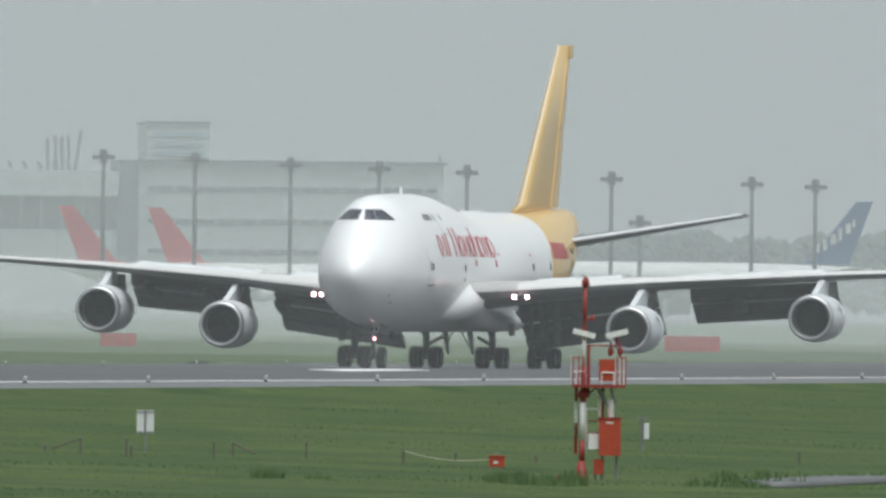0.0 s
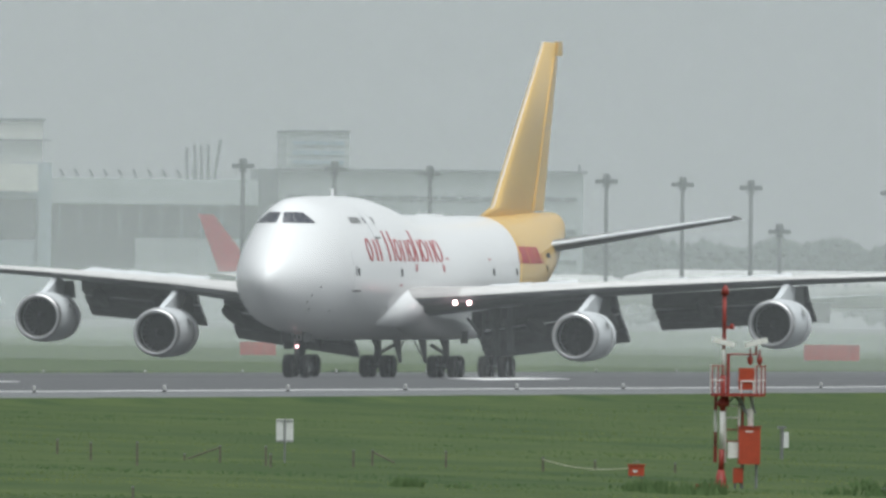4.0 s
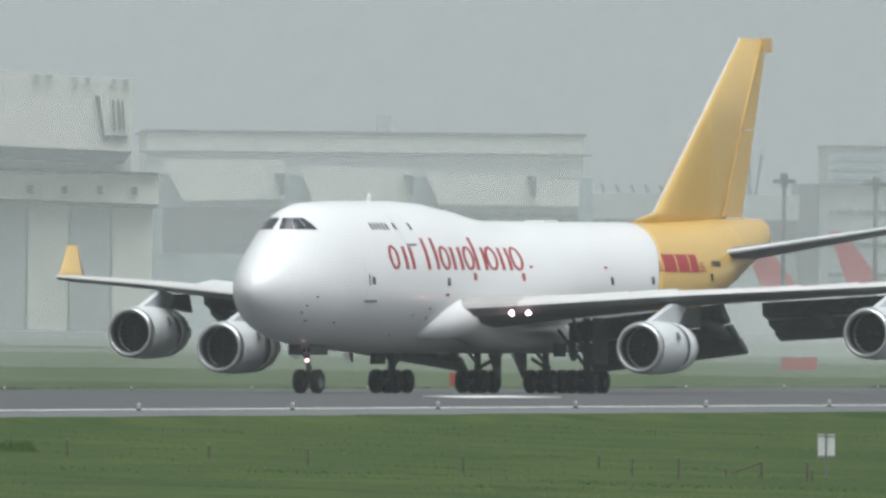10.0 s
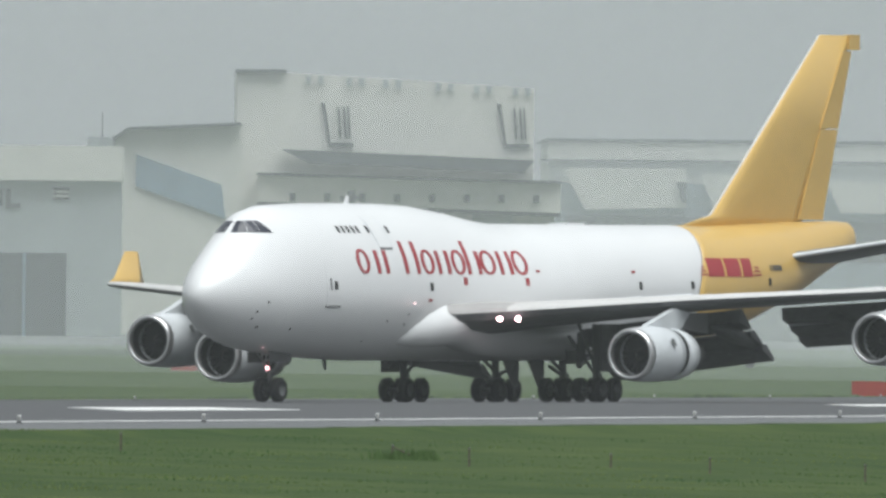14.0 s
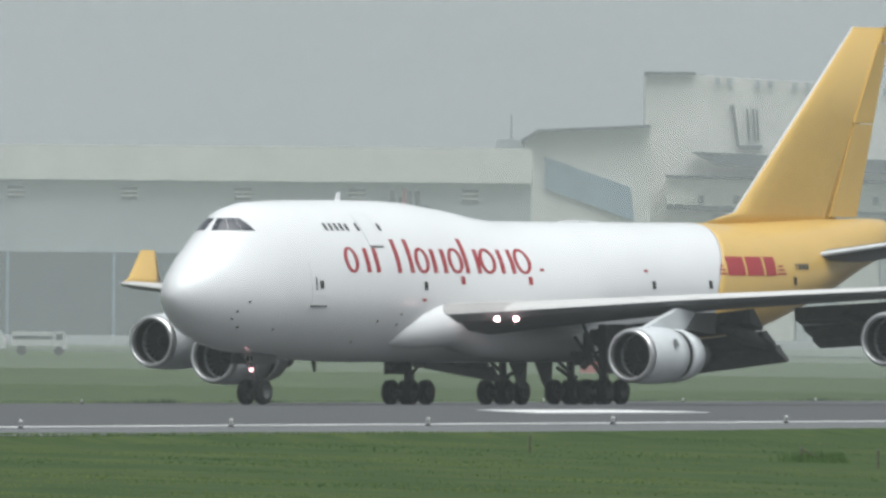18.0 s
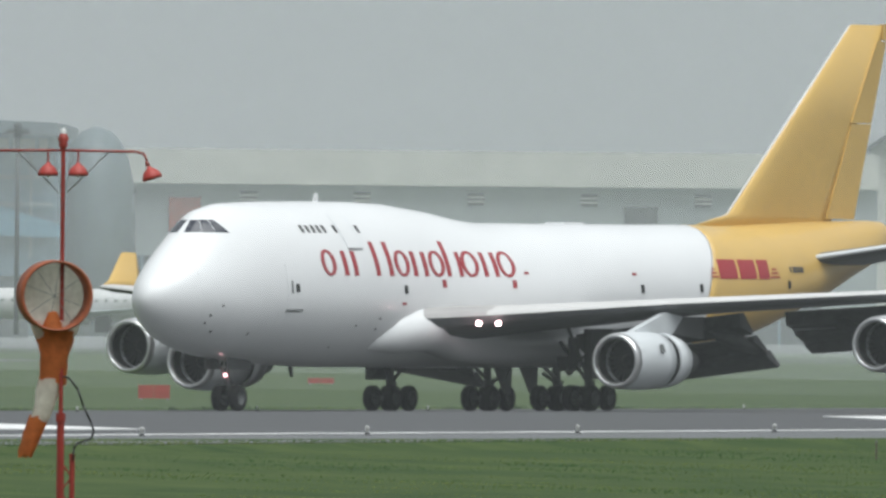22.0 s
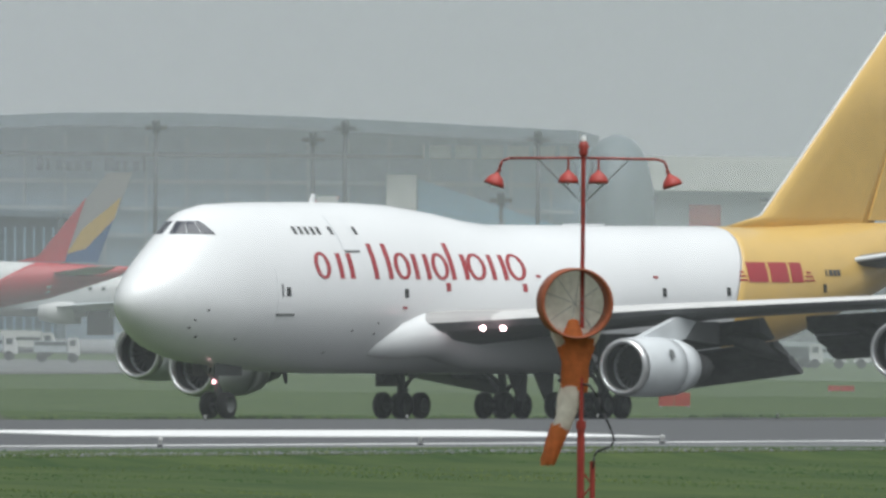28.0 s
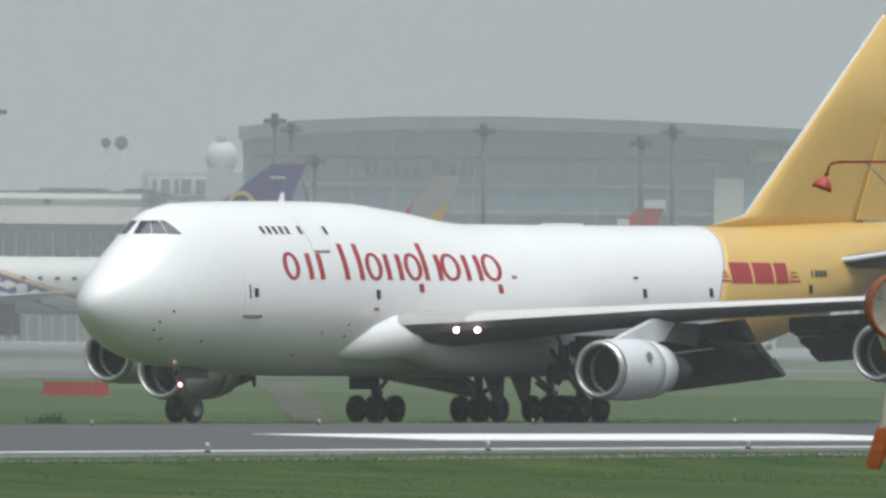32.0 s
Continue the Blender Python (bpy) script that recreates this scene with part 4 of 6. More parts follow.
for x, y, h, b in ((545.7, 101.8, 0.42, 0), (543.6, 101.3, 0.28, 0), (549.9, 100.6, 0.36, 0), (553.9, 100.9, 0.34, 0.5), (549.8, 103.6, 0.36, -0.72), (552.4, 104.9, 0.12, 0), (557.1, 99.8, 0.35, 0), (555.5, 97.3, 0.3, 0), (563.5, 97.5, 0.2, 0), (563.2, 95.6, 0.2, 0), (537.4, 103.1, 0.5, 0), (551.3, 121.5, 0.3, 0.4), (545, 105.6, 0.38, 0), (538, 108, 0.36, 0), (543, 112.5, 0.34, 0), (549, 116, 0.3, 0), (541, 117.5, 0.4, 0), (556, 108.5, 0.32, 0), (465.6, 89.4, 0.35, 0), (548, 127, 0.4, 0), (585, 93, 0.3, 0), (590, 88, 0.3, 0)):
    grass_post(x, y, h, 0, b)
rope = thing("rope", pose(0, 0, 0), "thin pale rope sagging between posts", "rope")
pts = []
for i in range(9):
    f = i / 8
    x, y = 555.5 - 9.2 * f, 97.3 - 3.7 * f
    pts.append((x, y, grass_at(x, y) + 0.24 - 0.5 * f * (1 - f)))
part("strand", tube(bmesh.new(), pts, 0.008, 5), CLOTH, rope)

# tufts and low weeds: blades in bunches over the near grass
TUFT = material("tuft_green", (0.15, 0.22, 0.1), 0.9, spread=0.2, grain=2, coarse=0.05, tint=(0.09, 0.15, 0.065))
leaf = TUFT.node_tree
glow_through, blend = leaf.nodes.new("ShaderNodeBsdfTranslucent"), leaf.nodes.new("ShaderNodeMixShader")
blend.inputs[0].default_value = 0.5
leaf.nodes["Principled BSDF"].inputs["Specular IOR Level"].default_value = 0.1
leaf.links.new(leaf.nodes["Principled BSDF"].inputs["Base Color"].links[0].from_socket, glow_through.inputs[0])
leaf.links.new(leaf.nodes["Principled BSDF"].outputs[0], blend.inputs[1])
leaf.links.new(glow_through.outputs[0], blend.inputs[2])
leaf.links.new(blend.outputs[0], leaf.nodes["Material Output"].inputs[0])
rnd = random.Random(11)
BLADE = material("grass_blade", (0.182, 0.225, 0.088), 0.9, spread=0.1, grain=0.25, coarse=0.05, tint=(0.08, 0.155, 0.068))
for n in BLADE.node_tree.nodes:
    if n.type == 'TEX_NOISE':
        n.inputs["Detail"].default_value = 1.5
    if n.type == 'MAP_RANGE':
        n.inputs[1].default_value, n.inputs[2].default_value = 0.82, 1.18
leaf = BLADE.node_tree
shade = leaf.nodes.new("ShaderNodeHueSaturation")
island, swing = leaf.nodes.new("ShaderNodeNewGeometry"), leaf.nodes.new("ShaderNodeMapRange")
swing.inputs[3].default_value, swing.inputs[4].default_value = 0.95, 1.05
leaf.links.new(island.outputs["Random Per Island"], swing.inputs[0])
leaf.links.new(swing.outputs[0], shade.inputs["Value"])
leaf.links.new(leaf.nodes["Principled BSDF"].inputs["Base Color"].links[0].from_socket, shade.inputs["Color"])
leaf.links.new(shade.outputs[0], leaf.nodes["Principled BSDF"].inputs["Base Color"])
glow_through, blend = leaf.nodes.new("ShaderNodeBsdfTranslucent"), leaf.nodes.new("ShaderNodeMixShader")
blend.inputs[0].default_value = 0.5
leaf.nodes["Principled BSDF"].inputs["Specular IOR Level"].default_value = 0.1
leaf.links.new(shade.outputs[0], glow_through.inputs[0])
leaf.links.new(leaf.nodes["Principled BSDF"].outputs[0], blend.inputs[1])
leaf.links.new(glow_through.outputs[0], blend.inputs[2])
leaf.links.new(blend.outputs[0], leaf.nodes["Material Output"].inputs[0])
verts, faces = [], []


def bunch(x, y, r, h, n):
    z = grass_at(x, y)
    for k in range(n):
        a, q = rnd.uniform(0, 6.28), r * math.sqrt(rnd.random())
        px_, py_ = x + q * math.cos(a), y + q * math.sin(a)
        w, hh, t = rnd.uniform(0.02, 0.06), h * rnd.uniform(0.5, 1.1), rnd.uniform(-0.08, 0.08)
        i = len(verts)
        verts.extend([(px_ - w * 0.23, py_ + w * 0.97, z - 0.05), (px_ + w * 0.23, py_ - w * 0.97, z - 0.05), (px_ + t, py_ + t, z + hh)])
        faces.append((i, i + 1, i + 2))


for x, y, h in ((550.9, 120.8, 0.35), (553.4, 121.3, 0.35), (528, 90, 0.3), (521, 89, 0.4), (520.5, 88, 0.45), (538, 86.5, 0.35), (548, 88, 0.3), (556, 87, 0.3), (530, 86, 0.25), (515, 93, 0.3)):
    for q in range(5):
        bunch(x + rnd.uniform(-1.6, 1.6), y + rnd.uniform(-0.8, 0.8), rnd.uniform(0.2, 0.6), h * rnd.uniform(0.25, 0.8), 22)
me = bpy.data.meshes.new("grass_tufts")
me.from_pydata(verts, [], faces)
me.materials.append(TUFT)
tagged(new("grass_tufts", me), "tufts of longer grass and low weeds", "grass", kind="stuff")

# the turf creeps over the shoulder in an uneven edge, deepest on the near stretch
def turf_y(x):
    k = max(0.0, min(1.0, (582 - x) / 30))
    return 136.0 + 12.5 * k * k * (3 - 2 * k) + 1.2 * math.sin(x * 0.05) + 0.9 * math.sin(x * 0.021 + 1) + 0.7 * math.sin(x * 0.33)


def turf_z(x, y):
    return grass_at(x, y) - 0.03 if y < 134 else strip(max(y, 136.0)) + 0.012


verts, faces = [], []
creep = 0.0
for i in range(780):
    x = 380 + 1.5 * i
    creep = creep * 0.86 + rnd.uniform(-0.7, 0.7)
    edge = max(135.2, turf_y(x) + creep)
    for y, z in ((134.0, ground_z(x, 134.0) - 0.1), (135.0, strip(137) - 0.005), (edge, strip(edge) + 0.012)):
        verts.append((x, y, z))
    if i:
        n = 3 * i
        faces += [(n - 3, n, n + 1, n - 2), (n - 2, n + 1, n + 2, n - 1)]
me = bpy.data.meshes.new("turf_edge")
me.from_pydata(verts, [], faces)
me.materials.append(GRASS)
tagged(new("turf_edge", me), "uneven edge of green turf on the shoulder", "grass", kind="stuff")


def lawn(name, label, count, d0, d1, b0, b1, tall, edge, seed, width, keep):
    """A field of single grass blades, denser towards the camera; keep(x, y) says where it grows."""
    dice = np.random.default_rng(seed)
    d = 1 / dice.uniform(1 / d1, 1 / d0, count)
    b = np.radians(dice.uniform(b0, b1, count))
    x, y = d * np.sin(b), d * np.cos(b)
    patch = np.zeros(count)
    for i in range(14):
        a, f = dice.uniform(0, 6.28), 0.12 * 1.22 ** i
        patch += 0.75 * np.sin((x * math.cos(a) + y * math.sin(a)) * f + dice.uniform(0, 6.28) + 1.5 * np.sin(x * 0.21 * dice.uniform(0.5, 1.5) + y * 0.17))
    ok = keep(x, y)
    x, y, patch = x[ok], y[ok], patch[ok]
    n = len(x)
    h = tall * dice.uniform(0.6, 1.1, n) * np.clip(0.5 + 0.42 * patch, 0.15, 1.9)
    z = np.array([edge(p, q) for p, q in zip(x, y)])
    w = width * dice.uniform(0.6, 1.3, n)
    lean_u, lean_v = dice.normal(0, 0.6, n) * h, dice.normal(0.45, 0.5, n) * h
    ux, uy, vx, vy = ACROSS.x, ACROSS.y, AWAY.x, AWAY.y
    co = np.zeros((n, 3, 3))
    for i, sgn in enumerate((-1, 1)):
        co[:, i, 0], co[:, i, 1], co[:, i, 2] = x + sgn * w * ux, y + sgn * w * uy, z - 0.01
    co[:, 2, 0], co[:, 2, 1], co[:, 2, 2] = x + lean_u * ux + lean_v * vx, y + lean_u * uy + lean_v * vy, z + h
    me = bpy.data.meshes.new(name)
    me.vertices.add(n * 3)
    me.vertices.foreach_set("co", co.ravel())
    me.loops.add(n * 3)
    me.loops.foreach_set("vertex_index", np.arange(n * 3, dtype=np.int32))
    me.polygons.add(n)
    me.polygons.foreach_set("loop_start", np.arange(0, n * 3, 3, dtype=np.int32))
    me.update()
    me.materials.append(BLADE)
    return tagged(new(name, me), label, "grass", kind="stuff")


turf_v = np.vectorize(turf_y)
lawn("grass_blades", "short mown grass with longer tufts", 140000, 435, 960, 72.6, 81.6, 0.027, turf_z, 21, 0.026, lambda x, y: y < turf_v(x) - 5.5 * np.clip((x - 570) / 60, 0, 1))
lawn("far_grass_blades", "longer grass along the far edge of the runway", 120000, 960, 1900, 72.3, 81.6, 0.11, lambda x, y: ground_z(x, y) - 0.08, 22, 0.03, lambda x, y: (y > 306) & (y < 345))
wet = bmesh.new()
rings(wet, [[Vector((x, y - e, grass_at(x, y) + 0.06)), Vector((x, y + e, grass_at(x, y) + 0.06)), Vector((x, y + e, grass_at(x, y) - 0.1)), Vector((x, y - e, grass_at(x, y) - 0.1))] for x, y, e in ((531, 85, 0.4), (540, 86, 1.1), (556, 86.5, 1.0), (575, 86, 0.8))])
tagged(link("pavement_slab", wet, SHOULDER), "strip of wet grey paving in the grass", "pavement", kind="structure")

WEED = material("weed_green", (0.05, 0.08, 0.04), 0.9, spread=0.2, grain=3)
verts, faces = [], []


def weed(bearing, y, spread, h, n):
    d = y / math.cos(radians(bearing))
    x = d * math.sin(radians(bearing))
    for k in range(n):
        u, v = rnd.gauss(0, spread), rnd.uniform(-1.5, 1.5)
        px_, py_ = x + u * ACROSS.x + v * AWAY.x, y + u * ACROSS.y + v * AWAY.y
        z, hh, w = ground_z(px_, py_) - 0.1, h * rnd.uniform(0.4, 1.1), rnd.uniform(0.03, 0.08)
        i = len(verts)
        lean = rnd.uniform(-0.12, 0.12)
        verts.extend([(px_ - w * ACROSS.x, py_ - w * ACROSS.y, z), (px_ + w * ACROSS.x, py_ + w * ACROSS.y, z), (px_ + lean * ACROSS.x, py_ + lean * ACROSS.y, z + hh)])
        faces.append((i, i + 1, i + 2))


for b, y, q, h in ((73.13, 316, 0.35, 0.55), (74.35, 309, 1.2, 0.3), (75.45, 309, 1.3, 0.32), (76.1, 308, 0.6, 0.35), (76.35, 309, 0.5, 0.25), (77.62, 309, 1.2, 0.3), (77.2, 308, 0.6, 0.25), (78.3, 309, 0.9, 0.3), (79.1, 309, 0.7, 0.3), (79.6, 310, 0.5, 0.35), (73.7, 309, 0.8, 0.22), (75.0, 309, 1.0, 0.2)):
    weed(b, y, q, h, 70)
for k in range(50):
    weed(rnd.uniform(72.8, 81.4), rnd.uniform(307, 316), rnd.uniform(0.2, 1.0), rnd.uniform(0.1, 0.24), 22)
me = bpy.data.meshes.new("far_weeds")
me.from_pydata(verts, [], faces)
me.materials.append(WEED)
tagged(new("far_weeds", me), "dark weeds along the far edge of the runway", "weeds", kind="stuff")

# worn track that crosses the far grass to the apron
DIRT = material("worn_track", (0.085, 0.083, 0.07), 0.9, spread=0.25, grain=0.6, coarse=0.1, tint=(0.05, 0.06, 0.04))
DIRT.node_tree.nodes["Principled BSDF"].inputs["Specular IOR Level"].default_value = 0.05
track = bmesh.new()
loops = []
for i in range(40):
    f = i / 39
    d, b, hw = 1092 + 900 * f * f, radians(73.86 - 0.2 * f ** 0.5), 0.55 + 0.9 * f
    x, y = d * math.sin(b), d * math.cos(b)
    loops.append([Vector((x + q * hw * ACROSS.x, y + q * hw * ACROSS.y, ground_z(x, y) - 0.03)) for q in (-1, 0, 1)])
rings(track, loops, closed=False)
tagged(link("road_track", track, DIRT), "worn grey-brown track across the grass", "track", kind="structure")

# ---- red barriers beyond the runway ----
RED_BOARD = material("red_board", (0.4, 0.05, 0.03), 0.6, spread=0.12, grain=4, coarse=0.6)


def barrier(x, y, w, h):
    b = thing("red_barrier", pose(x, y, ground_z(x, y) - 0.06, 0, 0, FACE), "low red and orange airfield marker board on feet", "barrier", "red boards beyond the runway")
    n = max(1, round(w / 1.2))
    for i in range(n):
        part("board", boxed(-w / 2 + w * i / n, -w / 2 + w * (i + 1) / n - 0.03, -0.05, 0.05, 0.1, h), RED_BOARD, b)
    for x0 in (-w / 2 + 0.15, w / 2 - 0.15):
        part("foot", boxed(x0 - 0.06, x0 + 0.06, -0.3, 0.3, 0, 0.12), STEEL, b)


for x, y, w, h in ((2247, 420, 3.3, 1.3), (2393, 391, 5.4, 1.6), (1557, 312, 1.9, 1.0), (2102, 481, 3.5, 1.1), (1659, 333, 2.0, 1.0), (1834, 468, 2.0, 0.5), (1449, 380, 1.9, 0.9), (1523, 460, 4.2, 1.0)):
    barrier(x, y, w, h)

# ---- apron and everything beyond it ----
sheet("apron", [x for x in gx if x <= 2200], [y for y in gy if y >= 585], CONCRETE, -0.04, label="pale grey concrete apron", category="apron")
sheet("apron_far", [x for x in gx if x >= 2200], [y for y in gy if y >= 705], CONCRETE, -0.04, label="pale grey concrete apron", category="apron")

HALL = material("hall_panels", (0.71, 0.7, 0.65), 0.7, spread=0.05, grain=0.4, coarse=0.05)
HALL_GREY = material("hall_grey", (0.4, 0.44, 0.455), 0.7, spread=0.06, grain=0.4, coarse=0.05)
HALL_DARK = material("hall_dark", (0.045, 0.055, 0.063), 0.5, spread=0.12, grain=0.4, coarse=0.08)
GLAZING = material("terminal_glass", (0.2, 0.3, 0.38), 0.5, spread=0.12, grain=0.5, coarse=0.06)
ROOF_BLUE = material("blue_grey_roof", (0.12, 0.16, 0.19), 0.6, spread=0.08, grain=0.4)
BLUE_PANEL = material("blue_panel", (0.2, 0.4, 0.55), 0.5, spread=0.06, grain=0.4)
LETTER_BLUE = material("wall_letter_blue", (0.02, 0.05, 0.12), 0.6, spread=0.1, grain=0.5)
GALLERY = material("gallery_glass", (0.09, 0.13, 0.15), 0.4, spread=0.15, grain=0.5, coarse=0.08)
MULLION = material("mullion_grey", (0.3, 0.37, 0.42), 0.6, spread=0.1, grain=0.4)
SHELL = material("shell_glass", (0.12, 0.16, 0.18), 0.5, spread=0.12, grain=0.5, coarse=0.1)
POLE = material("pole_grey", (0.055, 0.06, 0.064), 0.6, spread=0.1)
JET_WHITE = material("jet_white", (0.58, 0.585, 0.58), 0.4, spread=0.03)
TREE = material("far_leaves", (0.032, 0.05, 0.04), 0.9, spread=0.3, grain=0.5)


def spot(u, z, d):
    """World place of a point of the plane that lies 2600 m out, slid along its line of sight to depth d."""
    k = d / 2600
    p = ACROSS * (u * k) + AWAY * d
    return Vector((p.x, p.y, EYE + (z - EYE) * k))


class Site:
    """A building's own frame: u across, v away, z up; sizes scale with its depth."""

    def __init__(self, name, label, d, kind="", category="building", group=""):
        self.k, self.d = d / 2600, d
        base = AWAY * d
        self.ob = thing(name, pose(base.x, base.y, 0, 0, 0, FACE), label, category, group, kind)

    def z(self, z):
        return EYE + (z - EYE) * self.k

    def block(self, name, u0, u1, z0, z1, mat, v0=0.0, v1=30.0, label="", parent=None):
        k = self.k
        lo = APRON_Z - 0.6 if z0 is None else self.z(z0)
        return part(name, boxed(u0 * k, u1 * k, v0, v1, lo, self.z(z1)), mat, parent or self.ob, label)

    def slant(self, name, pts, mat, v0, v1, label=""):
        """A prism over a (u, z) outline."""
        bm = bmesh.new()
        rings(bm, [[Vector((u * self.k, v, self.z(z))) for u, z in pts] for v in (v0, v1)])
        return part(name, bm, mat, self.ob, label)


# far terminal wing with its stepped roof
a = Site("terminal_pier", "pale hazy terminal pier with dark window bands", 3300)
wall = a.block("wall", 111.4, 143.1, None, 17.6, HALL_GREY)
a.block("roof", 111.0, 143.5, 17.6, 17.9, HALL_DARK, -1, 31)
for z in (14.7, 11.3, 8.2):
    a.block("window_band", 112.5, 142.4, z, z + 0.45, HALL_DARK, -0.3, 0)
for i in range(14):
    a.block("mullion", 113 + i * 2.15, 113.15 + i * 2.15, 4, 17, HALL_GREY, -0.5, -0.3)
a.block("stair_tower", 109.2, 111.4, None, 17.8, HALL_DARK, -2, 20, "dark stair tower")
a.block("tower_light", 142.7, 143.0, 17.8, 18.6, POLE, 4, 5)

b0 = Site("terminal_hall", "low pale terminal hall with a grey eaves band", 3300)
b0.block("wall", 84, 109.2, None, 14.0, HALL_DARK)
b0.block("eaves_band", 83, 109.3, 14.0, 16.6, HALL_GREY, -3, 30, "pale grey eaves band")
for i in range(4):
    b0.block("wall_panel", 96.7 + i * 3.15, 99.8 + i * 3.15, None, 10.5, HALL_GREY, -1.0, 0, "pale lower wall panel")
for i in range(12):
    b0.block("column", 84.5 + i * 2.1, 84.75 + i * 2.1, 10.5, 14.0, GALLERY, -1.5, -0.8)
for i in range(13):
    b0.block("roof_lamp_post", 86.0 + i * 1.52, 86.12 + i * 1.52, 16.6, 17.0, POLE, 4, 4.3)
    b0.slant("roof_lamp", [(85.75 + i * 1.52, 17.6), (86.05 + i * 1.52, 17.6), (86.45 + i * 1.52, 16.9), (86.1 + i * 1.52, 16.8)], HALL_DARK, 4, 5, "tilted dark roof lamp")

rods = Site("roof_sculpture", "cluster of leaning dark roof rods", 3320, category="antenna")
for i, (x0, x1, t) in enumerate(((102.0, 101.9, 19.9), (102.9, 102.7, 20.3), (103.5, 103.4, 20.2), (104.2, 104.1, 20.3), (104.8, 105.4, 20.8))):
    rods.slant("rod", [(x0, 16.4), (x0 + 0.3, 16.4), (x1 + 0.35, t), (x1, t)], HALL_DARK, 4, 5)
rods.block("base", 101.6, 105.6, 14, 16.5, HALL_GREY, 3, 8)

c = Site("office_block", "square grey office block behind the terminal", 3450)
c.block("wall", 112.3, 118.8, None, 21.6, HALL_GREY)
c.block("parapet", 112.1, 119.0, 21.6, 21.85, HALL_DARK, -0.5, 30)
for j in range(3):
    c.block("window_band", 112.9, 118.2, 18.3 + j, 18.7 + j, GLAZING, -0.3, 0)

# long low hangar with white wedge fascias
h1 = Site("long_hangar", "long pale hangar with layered flat roofs", 2950)
h1.block("wall", 41.5, 88, None, 18.2, MULLION)
h1.block("upper_storey", 41.8, 87.1, 18.2, 22.4, HALL, 3.5, 60)
h1.block("roof_edge", 41.4, 87.4, 22.5, 22.78, HALL_DARK, 3.0, 62)
h1.block("lower_roof_edge", 41.0, 88.0, 20.4, 20.62, HALL_DARK, 2, 3.5)
h1.slant("fascia", [(43.2, 19.7), (56.0, 19.7), (56.0, 15.7), (45.6, 15.4)], HALL, -3, -0.5, "white wedge fascia")
h1.slant("fascia", [(57.5, 19.2), (69.0, 18.9), (69.0, 15.4), (59.0, 15.4)], HALL, -3, -0.5)
h1.slant("fascia", [(70.5, 18.6), (86.5, 18.0), (86.5, 15.2), (72.0, 15.3)], HALL, -3, -0.5)
for u in (55.0, 68.3, 81.0):
    h1.slant("light_bracket", [(u, 18.3), (u + 1.0, 18.3), (u + 1.0, 16.2), (u + 0.6, 16.2)], HALL_DARK, -4, -3)
# dark panels paint the shade of open bays over and between pale sliding doors
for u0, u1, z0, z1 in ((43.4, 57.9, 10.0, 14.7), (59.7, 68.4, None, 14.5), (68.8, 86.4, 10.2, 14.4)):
    h1.block("open_bay", u0, u1, z0, z1, HALL_DARK, -0.4, 0, "dark panel painted as the shade inside a hangar bay")
for u0 in (45.5, 49.6, 53.7, 69.3, 73.6, 77.9, 82.2):
    h1.block("hangar_door", u0, u0 + 4.0, None, 10.0, MULLION, -0.9, -0.45, "pale grey sliding hangar door")
for u in (43.0, 58.1, 59.2, 68.5, 86.6):
    h1.block("door_post", u, u + 0.5, None, 15, MULLION, -0.8, 0)
h1.block("roof_tower", 66, 67.5, 22.8, 24.6, HALL_GREY, 20, 24)

# the tall maintenance hangar
h2 = Site("maintenance_hangar", "huge pale maintenance hangar with a dark canopy", 2800)
h2.slant("wall", [(9.5, 2), (40.2, 2), (40.2, 27.9), (14.5, 29.3), (9.5, 29.3)], HALL, 0, 80, "pale hangar wall")
h2.block("roof_edge", 9.3, 14.6, 29.3, 29.6, HALL_DARK, -1, 20)
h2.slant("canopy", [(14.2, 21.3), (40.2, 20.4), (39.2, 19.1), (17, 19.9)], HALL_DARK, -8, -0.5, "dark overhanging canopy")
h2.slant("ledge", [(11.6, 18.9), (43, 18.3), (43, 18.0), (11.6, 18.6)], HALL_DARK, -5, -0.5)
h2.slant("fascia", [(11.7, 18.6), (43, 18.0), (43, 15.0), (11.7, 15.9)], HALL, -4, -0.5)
# dark strip below the fascia, painted as its shade
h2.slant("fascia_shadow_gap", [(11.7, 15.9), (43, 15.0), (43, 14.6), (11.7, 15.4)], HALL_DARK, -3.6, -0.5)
for i in range(7):
    h2.block("door_leaf", 12.2 + i * 4.35, 16.3 + i * 4.35, None, 15.0, HALL_GREY if i % 2 else HALL, -1.2, -0.4, "tall hangar door leaf")
for i in range(8):
    h2.block("wall_lamp", 15 + i * 3.6, 15.6 + i * 3.6, 16.0, 16.8, HALL_DARK, -4.6, -4)
for u in (16.6, 20.8, 24.6, 30.0, 34.0, 38.0):
    for o in (0, 1.3):
        h2.block("roof_vent", u + o, u + o + 0.55, 28.2 - 0.05 * (u - 16), 29.0 - 0.05 * (u - 16), HALL_GREY, -0.4, 0)
# the operator's emblem: plain leaning bars
for u in (18.2, 36.4):
    h2.slant("emblem_bar", [(u, 26.2), (u + 0.4, 26.2), (u + 1.05, 22.0), (u + 0.75, 22.0)], POLE, -0.5, 0)
    h2.block("emblem_bar", u + 0.9, u + 3.4, 21.7, 22.1, HALL_DARK, -0.5, 0)
    for o in (1.7, 2.3, 2.7):
        h2.slant("emblem_bar", [(u + o, 25.8), (u + o + 0.16, 25.8), (u + o + 0.4, 22.6), (u + o + 0.2, 22.6)], HALL_DARK, -0.5, 0)

